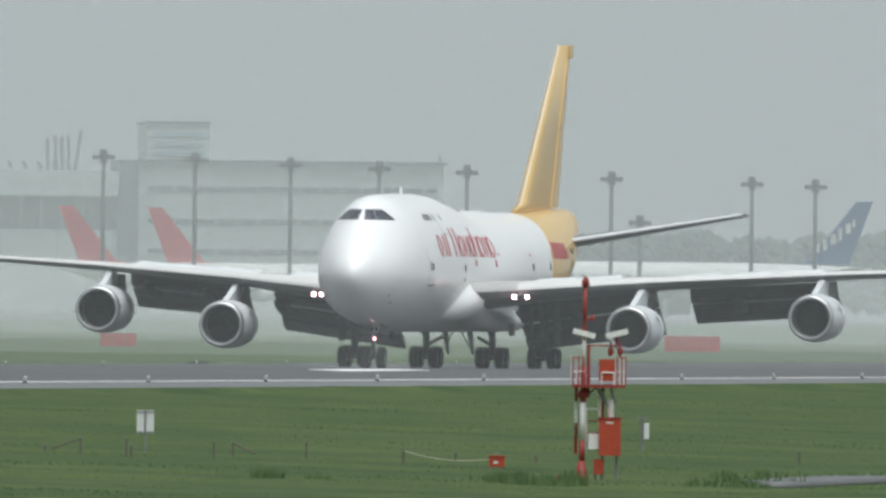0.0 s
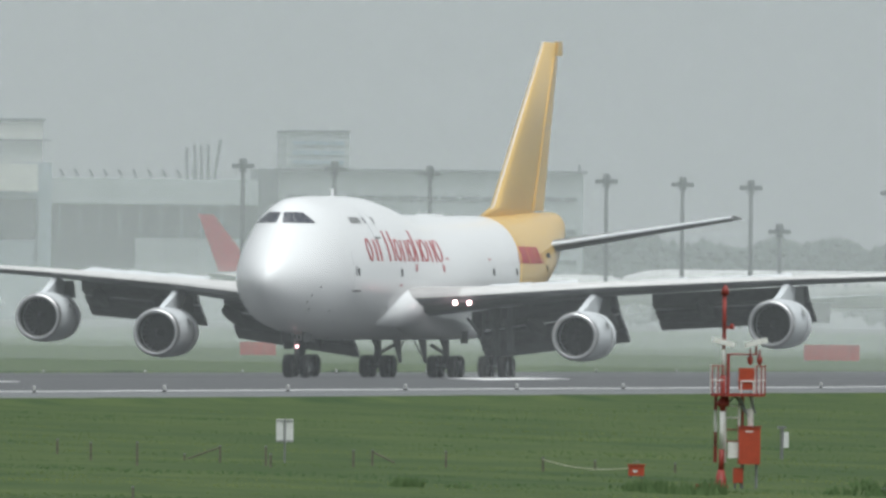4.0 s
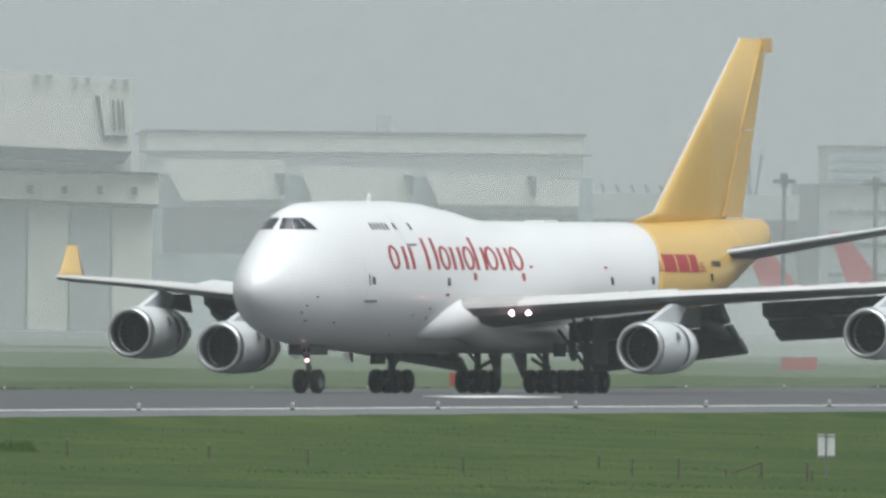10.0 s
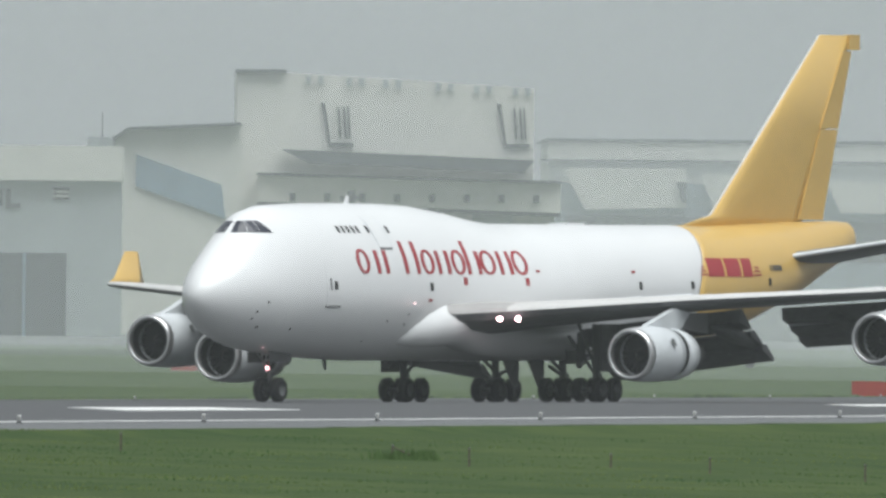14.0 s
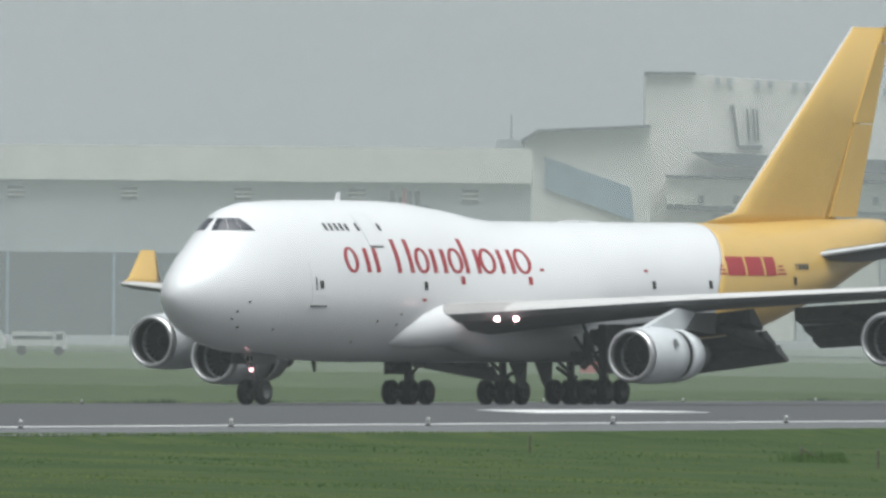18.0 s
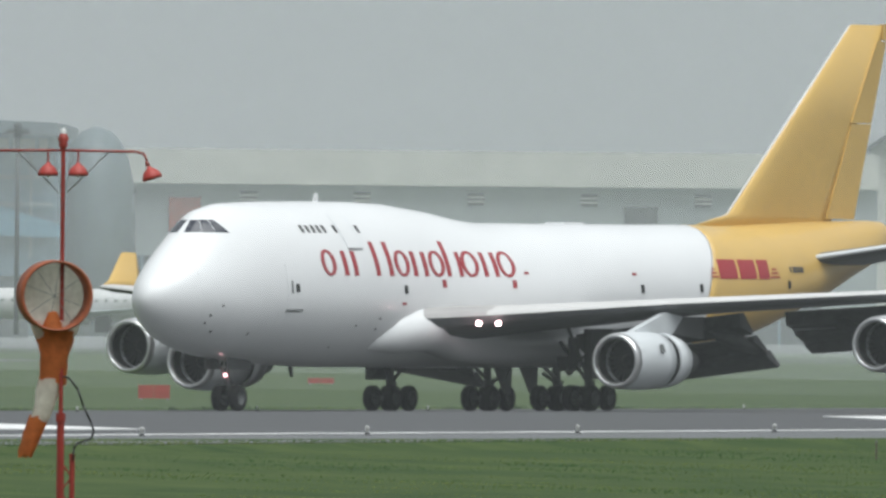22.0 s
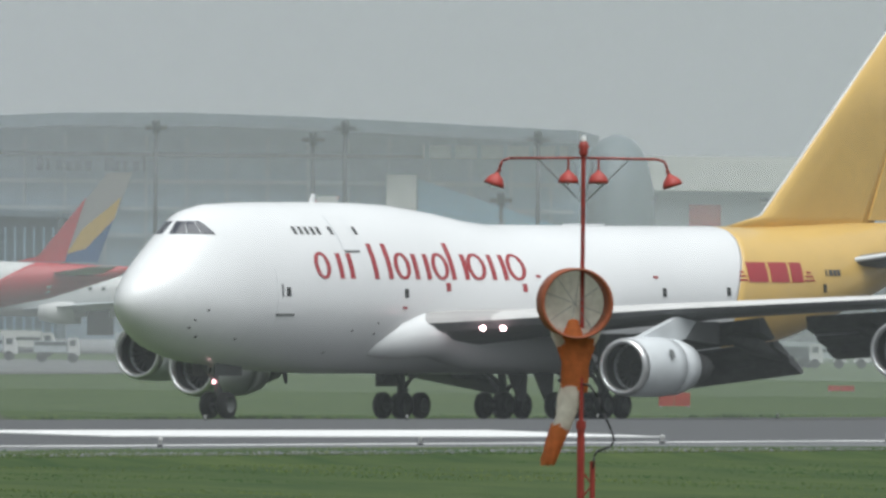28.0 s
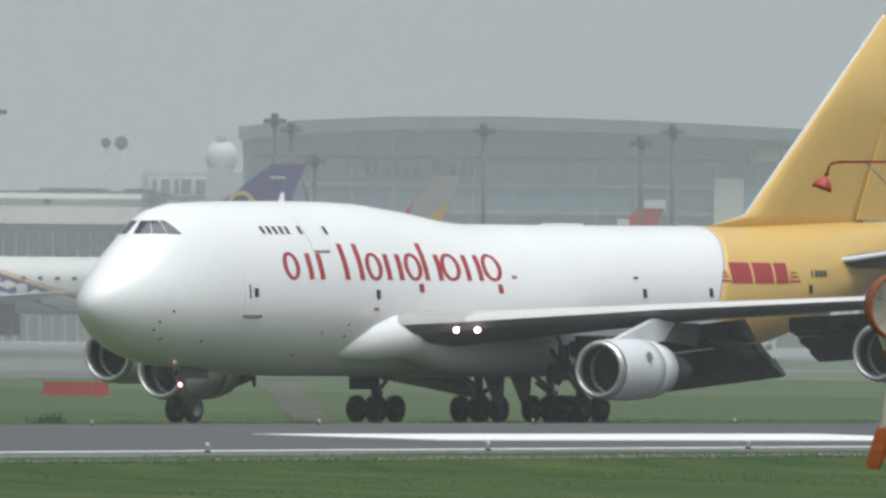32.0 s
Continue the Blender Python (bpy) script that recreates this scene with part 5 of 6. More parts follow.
h4 = Site("gabled_hangar", "pale gabled hangar with a slanting dark window", 2750)
h4.slant("wall", [(-3, 2), (10, 2), (10, 23.8), (-1.6, 23.2), (-3, 22.2)], HALL, 0, 60)
h4.slant("roof_edge", [(-3.2, 22.1), (-1.6, 23.2), (10, 23.8), (10, 24.1), (-1.7, 23.5), (-3.4, 22.4)], HALL_DARK, -2, 62)
h4.slant("window", [(-0.9, 20.7), (8.0, 17.6), (8.4, 14.1), (-0.9, 17.4)], GLAZING, -0.5, 0.2, "slanting dark window band")
h4.block("roof_mast", -4.5, -4.35, 21.8, 25.2, POLE, 20, 20.5)
h4.block("roof_plant", -6, -3.2, 21.4, 22.6, HALL_GREY, 20, 26)

# the long hangar with a white roof band
h3 = Site("white_roofed_hangar", "long grey hangar with a broad white roof band", 2650)
h3.block("wall", -81, -2.3, None, 18, HALL_GREY)
h3.block("roof_band", -81, -2.2, 17.9, 21.5, HALL, -1.5, 60, "broad white roof band")
# dark panel on the wall, painted as the shade inside the bays
h3.block("door_opening", -80, -8, None, 10.4, HALL_DARK, -0.4, 0, "dark panel painted as the shade in open hangar bays")
for i in range(7):
    h3.block("bay_post", -78.5 + i * 11, -78.2 + i * 11, None, 10.4, GLAZING, -0.8, -0.4)
for i in range(6):
    h3.block("vent", -68.2 + i * 11.75, -66.5 + i * 11.75, 15.9, 17.2, POLE, -0.3, 0)
    for j in range(2):
        h3.block("vent_slat", -68.2 + i * 11.75, -66.5 + i * 11.75, 16.2 + j * 0.45, 16.4 + j * 0.45, HALL, -0.45, -0.3)
h3.block("side_door", -75.6, -72.3, 10.6, 16.5, ORANGE_RED, -0.4, 0, "tall dull red door")
h3.block("window", -28.5, -25.0, 12.8, 15.9, POLE, -0.3, 0)
# emblem over the doors, as bars
for u, w, z0, z1 in ((-18.0, 0.5, 15.0, 15.6), (-16.9, 0.5, 15.0, 17.1), (-15.9, 0.35, 15.0, 16.4), (-15.0, 0.35, 15.2, 17.0), (-14.3, 0.5, 15.0, 17.0), (-13.8, 1.0, 15.0, 15.5)):
    h3.block("emblem_bar", u, u + w, z0, z1, POLE, -0.3, 0)
h3.block("emblem_stripe", -15.6, -15.2, 15.6, 17.3, ORANGE_RED, -0.32, 0)

# glazed round tower and the terminal with its arched roof
t1 = Site("round_tower", "round-topped glazed grey tower", 2620)
loops = []
k = t1.k
for z, r in ((2, 4.1), (14, 4.1), (18, 3.9), (20.5, 3.4), (22.2, 2.6), (23.3, 1.6), (23.8, 0.3)):
    loops.append([Vector((-83.6 * k + r * k * math.cos(q), 14 + r * 2 * math.sin(q), t1.z(z))) for q in [2 * math.pi * i / 28 for i in range(28)]])
part("shell", rings(bmesh.new(), loops), SHELL, t1.ob, "grey glazed shell", True)
for z in (8, 11, 14, 17):
    part("band", lathed([(0, 4.2 * k), (0.35, 4.2 * k)], (-83.6 * k, 14, t1.z(z)), 28, 'z'), HALL_DARK, t1.ob, "", True)

t2 = Site("main_terminal", "long glazed terminal under a gently arched roof", 2600)
roofpts = [(-156, 24.2), (-150, 24.9), (-140, 25.4), (-128, 25.5), (-115, 25.2), (-103, 24.7), (-92, 24.2), (-87, 24.0)]
t2.slant("roof", roofpts + [(u, z - 1.35) for u, z in reversed(roofpts)], ROOF_BLUE, -6, 60, "pale arched roof edge")
t2.slant("wall", [(-155, 2)] + [(u, z - 0.9) for u, z in roofpts] + [(-87.3, 2)], GLAZING, 0, 50, "hazy grey glass front")
for i in range(16):
    u = -153 + i * 4.2
    t2.block("mullion", u, u + 0.22, 10, 23.0, MULLION, -0.5, 0)
for z in (21.0, 18.2, 15.4, 12.6):
    t2.block("floor_band", -154.6, -87.6, z, z + 0.4, MULLION if z < 20 else HALL_DARK, -0.9, -0.4)
t2.slant("blue_panel", [(-103.7, 12.6), (-86.8, 12.2), (-86.8, 13.5), (-92.4, 15.2), (-101.2, 18.1), (-103.7, 18.9)], BLUE_PANEL, -1.3, -0.95, "pale blue sloping panel")
t2.block("stair_core", -106.9, -103.8, 9.3, 19.3, HALL, -2.0, -0.95, "tall pale stair core")
t2.block("gallery", -103.6, -95.8, 9.8, 12.2, HALL_GREY, -2.2, -0.95)
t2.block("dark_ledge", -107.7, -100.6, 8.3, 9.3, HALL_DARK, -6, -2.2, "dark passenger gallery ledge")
# dark slab stands for the shade of an open ground floor
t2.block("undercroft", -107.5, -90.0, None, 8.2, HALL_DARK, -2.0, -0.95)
for i in range(5):
    t2.block("undercroft_column", -107.4 + i * 3.4, -107.0 + i * 3.4, None, 8.2, HALL_GREY, -5.6, -5.0)
# wall lettering as plain bars
for i, (w, z1) in enumerate(((0.7, 20.85), (0.35, 20.7), (0.7, 20.45), (0.7, 20.45), (0.7, 20.45), (0.7, 20.45), (0.0, 0.0), (1.0, 20.85), (0.6, 20.45), (0.4, 20.45), (0.7, 20.45), (0.3, 20.85))):
    if w:
        t2.block("lettering_bar", -143.2 + i * 1.0, -143.2 + i * 1.0 + w, 19.45, z1, LETTER_BLUE, -1.3, -0.95)
# pale panel for the daylight in open bays, with struts, under the roof's low end
t2.block("open_bay", -103.2, -88.2, 21.1, 22.4, HALL, -0.95, -0.5, "pale panel painted as daylight in an open bay under the roof")
for i in range(6):
    t2.block("bay_strut", -103.0 + i * 2.7, -102.5 + i * 2.7, 20.9, 22.9, GLAZING, -1.6, -0.95)
# dark glazed gallery in front of the west end
t2.slant("gallery_wall", [(-156, 2), (-139.4, 2), (-139.4, 14.4), (-150.0, 14.6), (-156, 14.9)], GALLERY, -30, -12, "dark glazed gallery")
t2.slant("gallery_roof", [(-156.2, 14.9), (-150, 14.6), (-139.0, 14.4), (-139.0, 14.9), (-150, 15.3), (-156.2, 16.6)], ROOF_BLUE, -31, -11, "grey gallery roof")
for i in range(17):
    t2.block("gallery_mullion", -155.6 + i * 0.98, -155.4 + i * 0.98, None, 13.4, GLAZING, -30.5, -30)
t2.block("roof_plant", -148.2, -146.2, 15.0, 16.0, HALL_DARK, -26, -22)
for u, q in ((-147.6, -0.7), (-146.9, -0.4)):
    t2.slant("plant_boom", [(u, 15.9), (u + 0.2, 15.9), (u + q + 0.15, 18.4), (u + q, 18.4)], HALL_DARK, -25, -24)
t2.slant("ramp", [(-124, 13.0), (-119, 12.7), (-106, 10.2), (-106, 9.2), (-124, 11.5)], HALL_DARK, -14, -4, "dark sloping passenger bridge")
t2.block("bridge_base", -124, -105, None, 9.8, HALL_DARK, -12, -5)

w1 = Site("cargo_building", "long low cargo building with white roof bands", 2600)
w1.block("wall", -200, -166.5, None, 14.0, HALL_DARK)
w1.block("roof_band", -200, -166.2, 14.0, 15.8, HALL, -6, 40, "white roof band")
w1.block("upper_wall", -200, -166.4, 15.8, 16.6, HALL_GREY, -2, 40)
w1.block("upper_band", -200, -166.2, 16.6, 17.15, HALL, -3, 40, "narrow white upper band")
w1.block("parapet", -200, -165.6, 17.15, 17.45, HALL_DARK, 2, 40)
for u in (-176.4, -187.0):
    w1.block("roof_vent", u, u + 0.8, 16.1, 16.5, HALL_DARK, -2.4, -2)
for u0, u1 in ((-177.4, -170.9), (-168.6, -166.2)):
    w1.block("roof_plant", u0, u1, 17.45, 17.75, HALL_DARK, 6, 20)
for i in range(26):
    w1.block("column", -199 + i * 1.3, -198.7 + i * 1.3, None, 13.2, GLAZING, -1.0, -0.4)
w2 = Site("freight_office", "pale block with a dark roof sign", 2680)
w2.block("wall", -166.4, -155.2, None, 19.5, HALL_GREY)
w2.block("sign_board", -165.6, -159.6, 16.9, 19.0, HALL, -0.2, 0, "pale sign board")
for u, w in ((-165.2, 0.4), (-164.3, 0.9), (-162.9, 0.4), (-162.2, 1.0), (-160.7, 0.5), (-160.1, 0.4)):
    w2.block("sign_bar", u, u + w, 17.2, 18.75, ROOF_BLUE, -0.5, 0)
rd = Site("radome", "white radar dome on a grey stand", 2720, category="radar dome")
k = rd.k
part("dome", lathed([(1.75 * k * math.sin(q), 1.75 * k * math.cos(q)) for q in [radians(-70 + 10 * i) for i in range(17)]], (-158.8 * k, 12, rd.z(21.2)), 24, 'z'), JET_WHITE, rd.ob, "white dome", True)
rd.block("stand", -160.0, -157.6, None, 19.9, HALL_GREY, 9, 15)
rd.block("cap", -159.4, -158.2, 22.85, 23.4, HALL_GREY, 11, 13)
an = Site("antenna_pair", "pair of square dishes on thin masts", 2700, category="antenna")
for u, w in ((-170.6, 0.95), (-169.0, 1.25)):
    an.block("mast", u - 0.08, u + 0.08, None, 21.9, HALL, 8, 8.4)
    part("dish", lathed([(-0.15, w * 0.2), (-0.1, w * 0.5), (0.05, w * 0.62), (0.08, w * 0.6), (0.0, 0.05)], (u * an.k, 7.8, an.z(22.5)), 10, 'y'), HALL_DARK, an.ob, "square grey dish")


# ---- apron floodlight masts ----
# paler copy of the pole grey, with the haze over these masts painted in
HAZED_POLE = material("hazed_pole_grey", (0.075, 0.085, 0.092), 0.6, spread=0.1)


def flood_mast(u, z, d, spread=0.95, paint=POLE):
    k = d / 2600
    top = spot(u, z, d)
    m = thing("floodlight_mast", pose(top.x, top.y, APRON_Z, 0, 0, FACE), "tall grey floodlight mast with a lamp cluster", "floodlight", "apron floodlight masts")
    h = top.z - APRON_Z
    part("pole", rodded((0, 0, -0.3), (0, 0, h), 0.26 * k, 0.2 * k, n=10), paint, m, "", True)
    part("crossbar", rodded((-spread * 0.95 * k, 0, h - 0.75 * k), (spread * 0.95 * k, 0, h - 0.75 * k), 0.09 * k), paint, m)
    for x, dy in ((-1.0, 0.0), (-0.52, -0.5), (0.52, -0.5), (1.0, 0.0), (-0.3, 0.5), (0.3, 0.5)):
        at = Matrix.Translation((x * spread * k, dy * k, h - 0.85 * k)) @ Matrix.Rotation(radians(-10 * x), 4, 'Y')
        part("floodlight", boxed(-0.22 * k, 0.22 * k, -0.25, 0.25, -0.24 * k, 0.24 * k, m=at), paint, m)
    part("cap", lathed([(-1.3 * k, 0.3 * k), (-0.6 * k, 0.42 * k), (-0.15 * k, 0.42 * k), (0.0, 0.3 * k)], (0, 0, h), 10, 'z', (True, True)), paint, m)
    part("maintenance_ring", lathed([(-0.08, 0.5 * k), (0.08, 0.5 * k)], (0, 0, h - 1.35 * k), 10, 'z'), paint, m)


for u, z in ((107.8, 18.9), (117.3, 18.7), (127.2, 18.3), (136.4, 18.0), (145.5, 17.7), (153.4, 17.45), (160.5, 17.2), (175.1, 16.8), (181.7, 16.6), (163.5, 12.7)):
    flood_mast(u, z, 2586)
flood_mast(21.4, 17.2, 2586)
for u, z in ((-152.6, 25.7), (-150.9, 24.8), (-148.4, 21.5), (-130.9, 24.8), (-114.6, 23.7), (-111.3, 24.9), (-91.3, 24.0), (-181.6, 26.4), (-95.1, 17.6)):
    flood_mast(u, z, 2500, paint=HAZED_POLE)


# ---- parked jets ----
def parked_jet(u, z, d, nose, fin_mat, label, belly=None, bars=None, stripe=None, swept=0.0, broad=0.0, tail=None, sweep=4.5, patches=(), hoops=()):
    """u, z: the tip of the fin, as seen; nose: +1 if it points right."""
    tip = spot(u, z, d)
    s = (tip.z - APRON_Z) / 18.5
    j = thing("parked_jet", pose(tip.x, tip.y, APRON_Z, 0, 0, FACE + (0 if nose > 0 else 180)), label, "airplane", "jets parked on the apron")
    S = lambda *p: Vector([q * s for q in p])
    o = 31.5     # the fin's tip stands over the local origin
    prof = [(-33, 0.3), (-30, 0.9), (-24, 2.0), (-17, 2.8), (-12, 3.05), (22, 3.05), (26, 2.85), (29, 2.2), (31, 1.2), (31.8, 0.3)]
    loops = []
    for x, r in prof:
        lift = 5.4 + (3.05 - r) * (0.75 if x < 0 else -0.25)
        loops.append([S(x + o, r * math.cos(q), lift + r * math.sin(q)) for q in [2 * math.pi * i / 18 for i in range(18)]])
    part("fuselage", rings(bmesh.new(), loops), belly or JET_WHITE, j, "", True)
    fin = [(-20.5 + swept, 8.3), (-23 + swept, 8.9), (-30.5, 18.5), (-33.2 - broad, 18.5), (-29.4 - broad * 0.5, 8.3)]
    part("fin", rings(bmesh.new(), [[S(x + o, y * (1 if h < 12 else 0.6), h) for x, h in fin] for y in (-0.3, 0.3)]), fin_mat, j, "painted fin")
    for n_, b in enumerate(bars or ()):
        x0, x1, z0, z1, mat = b
        y0 = 0.4 + 0.03 * n_
        part("fin_emblem", rings(bmesh.new(), [[S(x0 + o, y, z0), S(x1 + o, y, z0), S(x1 + o, y, z1), S(x0 + o, y, z1)] for y in (-y0, y0)]), mat, j)
    if tail:
        loops = []
        for x in (-32.9, -31.5, -30, -27, -24, -22, -20, -18.5, -17.5):
            loop = []
            for i in range(18):
                q = 2 * math.pi * i / 18
                at = x + sweep * math.sin(q) * min(1.0, (x + 32.9) / 9)
                r = float(np.interp(at, [p[0] for p in prof], [p[1] for p in prof]))
                loop.append(S(at + o, (r + 0.06) * math.cos(q), 5.4 + (3.05 - r) * 0.75 + (r + 0.06) * math.sin(q)))
            loops.append(loop)
        part("tail_paint", rings(bmesh.new(), loops), tail, j, "painted rear fuselage", True)
    for n_, (outline, mat) in enumerate(patches):
        y0 = 0.36 + 0.02 * n_
        part("fin_patch", rings(bmesh.new(), [[S(x + o, y, z) for x, z in outline] for y in (-y0, y0)]), mat, j, "painted patch on the fin")
    for x, z, r in hoops:
        part("fin_hoop", lathed([(-0.45 * s, r * 0.68 * s), (-0.45 * s, r * s), (0.45 * s, r * s), (0.45 * s, r * 0.68 * s), (-0.45 * s, r * 0.68 * s)], S(x + o, 0, z), 18, 'y'), GOLD, j, "gold hoop on the fin")
        part("hoop_heart", lathed([(-0.42 * s, 0.01), (-0.42 * s, r * 0.5 * s), (0.42 * s, r * 0.5 * s), (0.42 * s, 0.01)], S(x + o, 0, z), 16, 'y'), RED_FIN if x > -26 else HALL_DARK, j, "painted disc inside the hoop")
    if stripe:
        # a two-tone swoosh that dips along the flank
        for mat, low, high in ((stripe, -1.5, 0.3), (GOLD, 0.3, 0.8)):
            for side in (-1, 1):
                loops = []
                for i in range(14):
                    x = 9.0 - 19.0 * i / 13
                    mid = 5.4 + 1.6 * math.sin(max(-1.4, min(1.4, (x + 4.5) * 0.22)))
                    loops.append([S(x + o, side * (off + 3.05 * math.sqrt(max(0.04, 1 - ((z - 5.4) / 3.05) ** 2))), z) for off, z in ((0.05, mid + low), (0.05, mid + high), (-0.05, mid + high), (-0.05, mid + low))])
                part("flank_swoosh", rings(bmesh.new(), loops), mat, j, "painted swoosh along the flank")
    for q in (-1, 1):
        part("wing", rings(bmesh.new(), [[S(x0 + o, y, h), S(x0 + o - c * 0.4, y, h + t), S(x0 + o - c, y, h), S(x0 + o - c * 0.4, y, h - t)] for x0, y, h, c, t in ((9, 2.5 * q, 3.3, 12, 0.6), (-9, 29 * q, 4.6, 3, 0.15))]), HALL_GREY, j)
        part("tailplane", rings(bmesh.new(), [[S(x0 + o, y, h), S(x0 + o - c * 0.4, y, h + t), S(x0 + o - c, y, h), S(x0 + o - c * 0.4, y, h - t)] for x0, y, h, c, t in ((-24, 1.2 * q, 7.0, 6, 0.3), (-29.5, 10 * q, 7.8, 2.6, 0.1))]), HALL_GREY, j)
        part("engine", lathed([(0, 1.2 * s), (0.2 * s, 1.45 * s), (2 * s, 1.5 * s), (4.6 * s, 1.0 * s), (4.6 * s, 0.4 * s), (0.8 * s, 0.9 * s), (0, 1.2 * s)], S(o + 1, 9.6 * q, 2.9), 16), JET_WHITE, j, "", True)
        for i in range(18):
            x = -10 + i * 1.8
            part("cabin_window", boxed((x + o) * s, (x + o + 0.5) * s, q * 3.03 * s - 0.04, q * 3.03 * s + 0.04, 5.9 * s, 6.3 * s), HALL_DARK, j)
        part("main_gear", boxed((o - 3.5) * s, (o - 0.5) * s, q * 4.6 * s - 0.5, q * 4.6 * s + 0.5, 0, 3.4 * s), TYRE, j)
    part("nose_gear", boxed((o + 24) * s, (o + 25) * s, -0.4, 0.4, 0, 3 * s), TYRE, j)


RED_FIN = material("red_fin", (0.42, 0.03, 0.04), 0.4, spread=0.04)
BLUE_FIN = material("blue_fin", (0.03, 0.08, 0.2), 0.4, spread=0.04)
SKY_FIN = material("sky_blue_fin", (0.05, 0.19, 0.38), 0.4, spread=0.04)
PURPLE_FIN = material("purple_fin", (0.06, 0.035, 0.16), 0.4, spread=0.04)
GREY_FIN = material("taupe_fin", (0.28, 0.27, 0.265), 0.4, spread=0.04)
JET_YELLOW = material("jet_yellow", (0.45, 0.29, 0.06), 0.4, spread=0.04)
GOLD = material("gold_paint", (0.5, 0.34, 0.2), 0.4, spread=0.04)
parked_jet(104.2, 13.0, 2610, 1, RED_FIN, "white parked jet with a plain red fin")
parked_jet(113.4, 12.9, 2610, 1, RED_FIN, "white parked jet with a plain red fin")
parked_jet(186.6, 14.3, 2615, -1, BLUE_FIN, "white freighter with a dark blue fin and white marks", bars=[(-24.6, -24.0, 10.2, 11.6, JET_WHITE), (-25.8, -25.2, 10.6, 12.4, JET_WHITE), (-27.3, -26.4, 11.6, 13.2, JET_WHITE), (-28.2, -27.7, 12.2, 14.2, JET_WHITE), (-29.6, -28.8, 13.4, 15.0, JET_WHITE), (-30.3, -29.9, 14.4, 15.6, JET_WHITE)])
parked_jet(-66.3, 12.4, 2560, -1, SKY_FIN, "white parked jet with a blue tail", tail=BLUE_FIN, bars=[(-27.5, -25.2, 11.5, 13.4, JET_WHITE)])
parked_jet(-113.2, 17.0, 2540, -1, RED_FIN, "white parked jet with a red fin and a white cross", swept=2.5, bars=[(-30.0, -25.0, 12.7, 14.3, JET_WHITE), (-28.3, -26.7, 11.0, 16.0, JET_WHITE), (-33.0, -30.2, 17.4, 18.52, JET_WHITE)])
parked_jet(-134.9, 19.3, 2500, -1, GREY_FIN, "pale parked jet with a taupe, red, yellow and blue tail", swept=0.3, tail=RED_FIN, sweep=-5.0, patches=[([(-20.2, 8.3), (-22.6, 8.9), (-28.0, 15.6), (-25.9, 9.2), (-25.7, 8.3)], RED_FIN), ([(-25.9, 9.2), (-27.6, 12.0), (-32.0, 15.7), (-31.2, 13.2), (-28.0, 9.8)], JET_YELLOW), ([(-25.7, 8.3), (-25.9, 9.2), (-28.0, 9.8), (-31.2, 13.2), (-29.4, 8.3)], BLUE_FIN)])
parked_jet(-151.9, 20.4, 2480, -1, PURPLE_FIN, "white parked jet with a purple fin and gold emblem", bars=[(-32.0, -30.4, 16.9, 17.2, HALL_GREY)], stripe=PURPLE_FIN, swept=5.0, broad=1.0, sweep=3.0, tail=PURPLE_FIN, hoops=[(-27.3, 14.2, 1.45), (-25.0, 12.7, 1.6), (-27.3, 11.2, 1.45)])


# ---- service vehicles on the apron ----
def truck(u, d, length, height, mat, turn=0):
    p = spot(u, 5, d)
    t = thing("service_truck", pose(p.x, p.y, ground_z(p.x, p.y) + 0.16, 0, 0, FACE + turn), "pale boxy apron service truck", "truck", "apron service trucks")
    for y in (-1.11, 1.11):
        part("side_stripe", boxed(-length / 2 + 0.1, length * 0.24, y - 0.01, y + 0.01, 1.5, 1.8), HALL_DARK, t)
    part("box_body", boxed(-length / 2, length * 0.25, -1.1, 1.1, 0.9, height), mat, t)
    part("cab", rings(bmesh.new(), [[Vector((length * 0.27, y, 0.6)), Vector((length / 2, y, 0.6)), Vector((length / 2, y, 1.4)), Vector((length * 0.45, y, 2.2)), Vector((length * 0.27, y, 2.2))] for y in (-1.05, 1.05)]), JET_WHITE, t)
    part("windscreen", boxed(length * 0.31, length * 0.43, -1.08, 1.08, 1.45, 2.0), HALL_DARK, t)
    for x in (-length * 0.33, length * 0.36):
        for y in (-0.95, 0.95):
            part("wheel", lathed([(-0.15, 0.25), (-0.15, 0.45), (0.15, 0.45), (0.15, 0.25)], (x, y, 0.45), 12, 'y', (True, True)), TYRE, t)


for u, d, l, h, m in ((-62, 2300, 5, 2.4, HALL_GREY), (-66, 2330, 6, 2.4, HALL_GREY), (-53, 2320, 5, 2.2, JET_WHITE), (-64.5, 2290, 5, 2.0, HALL_DARK), (-60.5, 2310, 7, 2.3, HALL_DARK), (-68.5, 2300, 4, 1.8, HALL_DARK), (-127, 2250, 4.5, 2.6, HALL_GREY), (-118, 2270, 5, 2.8, HALL_GREY), (-122, 2240, 5, 2.4, HALL_GREY), (-132, 2260, 5, 2.4, HALL_GREY), (-141, 2230, 4, 1.9, HALL_GREY), (-148, 2240, 5, 2.2, HALL_GREY),  (-162.5, 2240, 5.5, 2.5, JET_WHITE), (60, 2350, 7, 3, JET_WHITE), (-103, 2320, 4.6, 3.0, JET_WHITE), (-110.5, 2290, 3.6, 1.8, HALL_GREY), (-144, 2300, 5, 2.4, JET_WHITE)):
    truck(u, d, l, h, m)

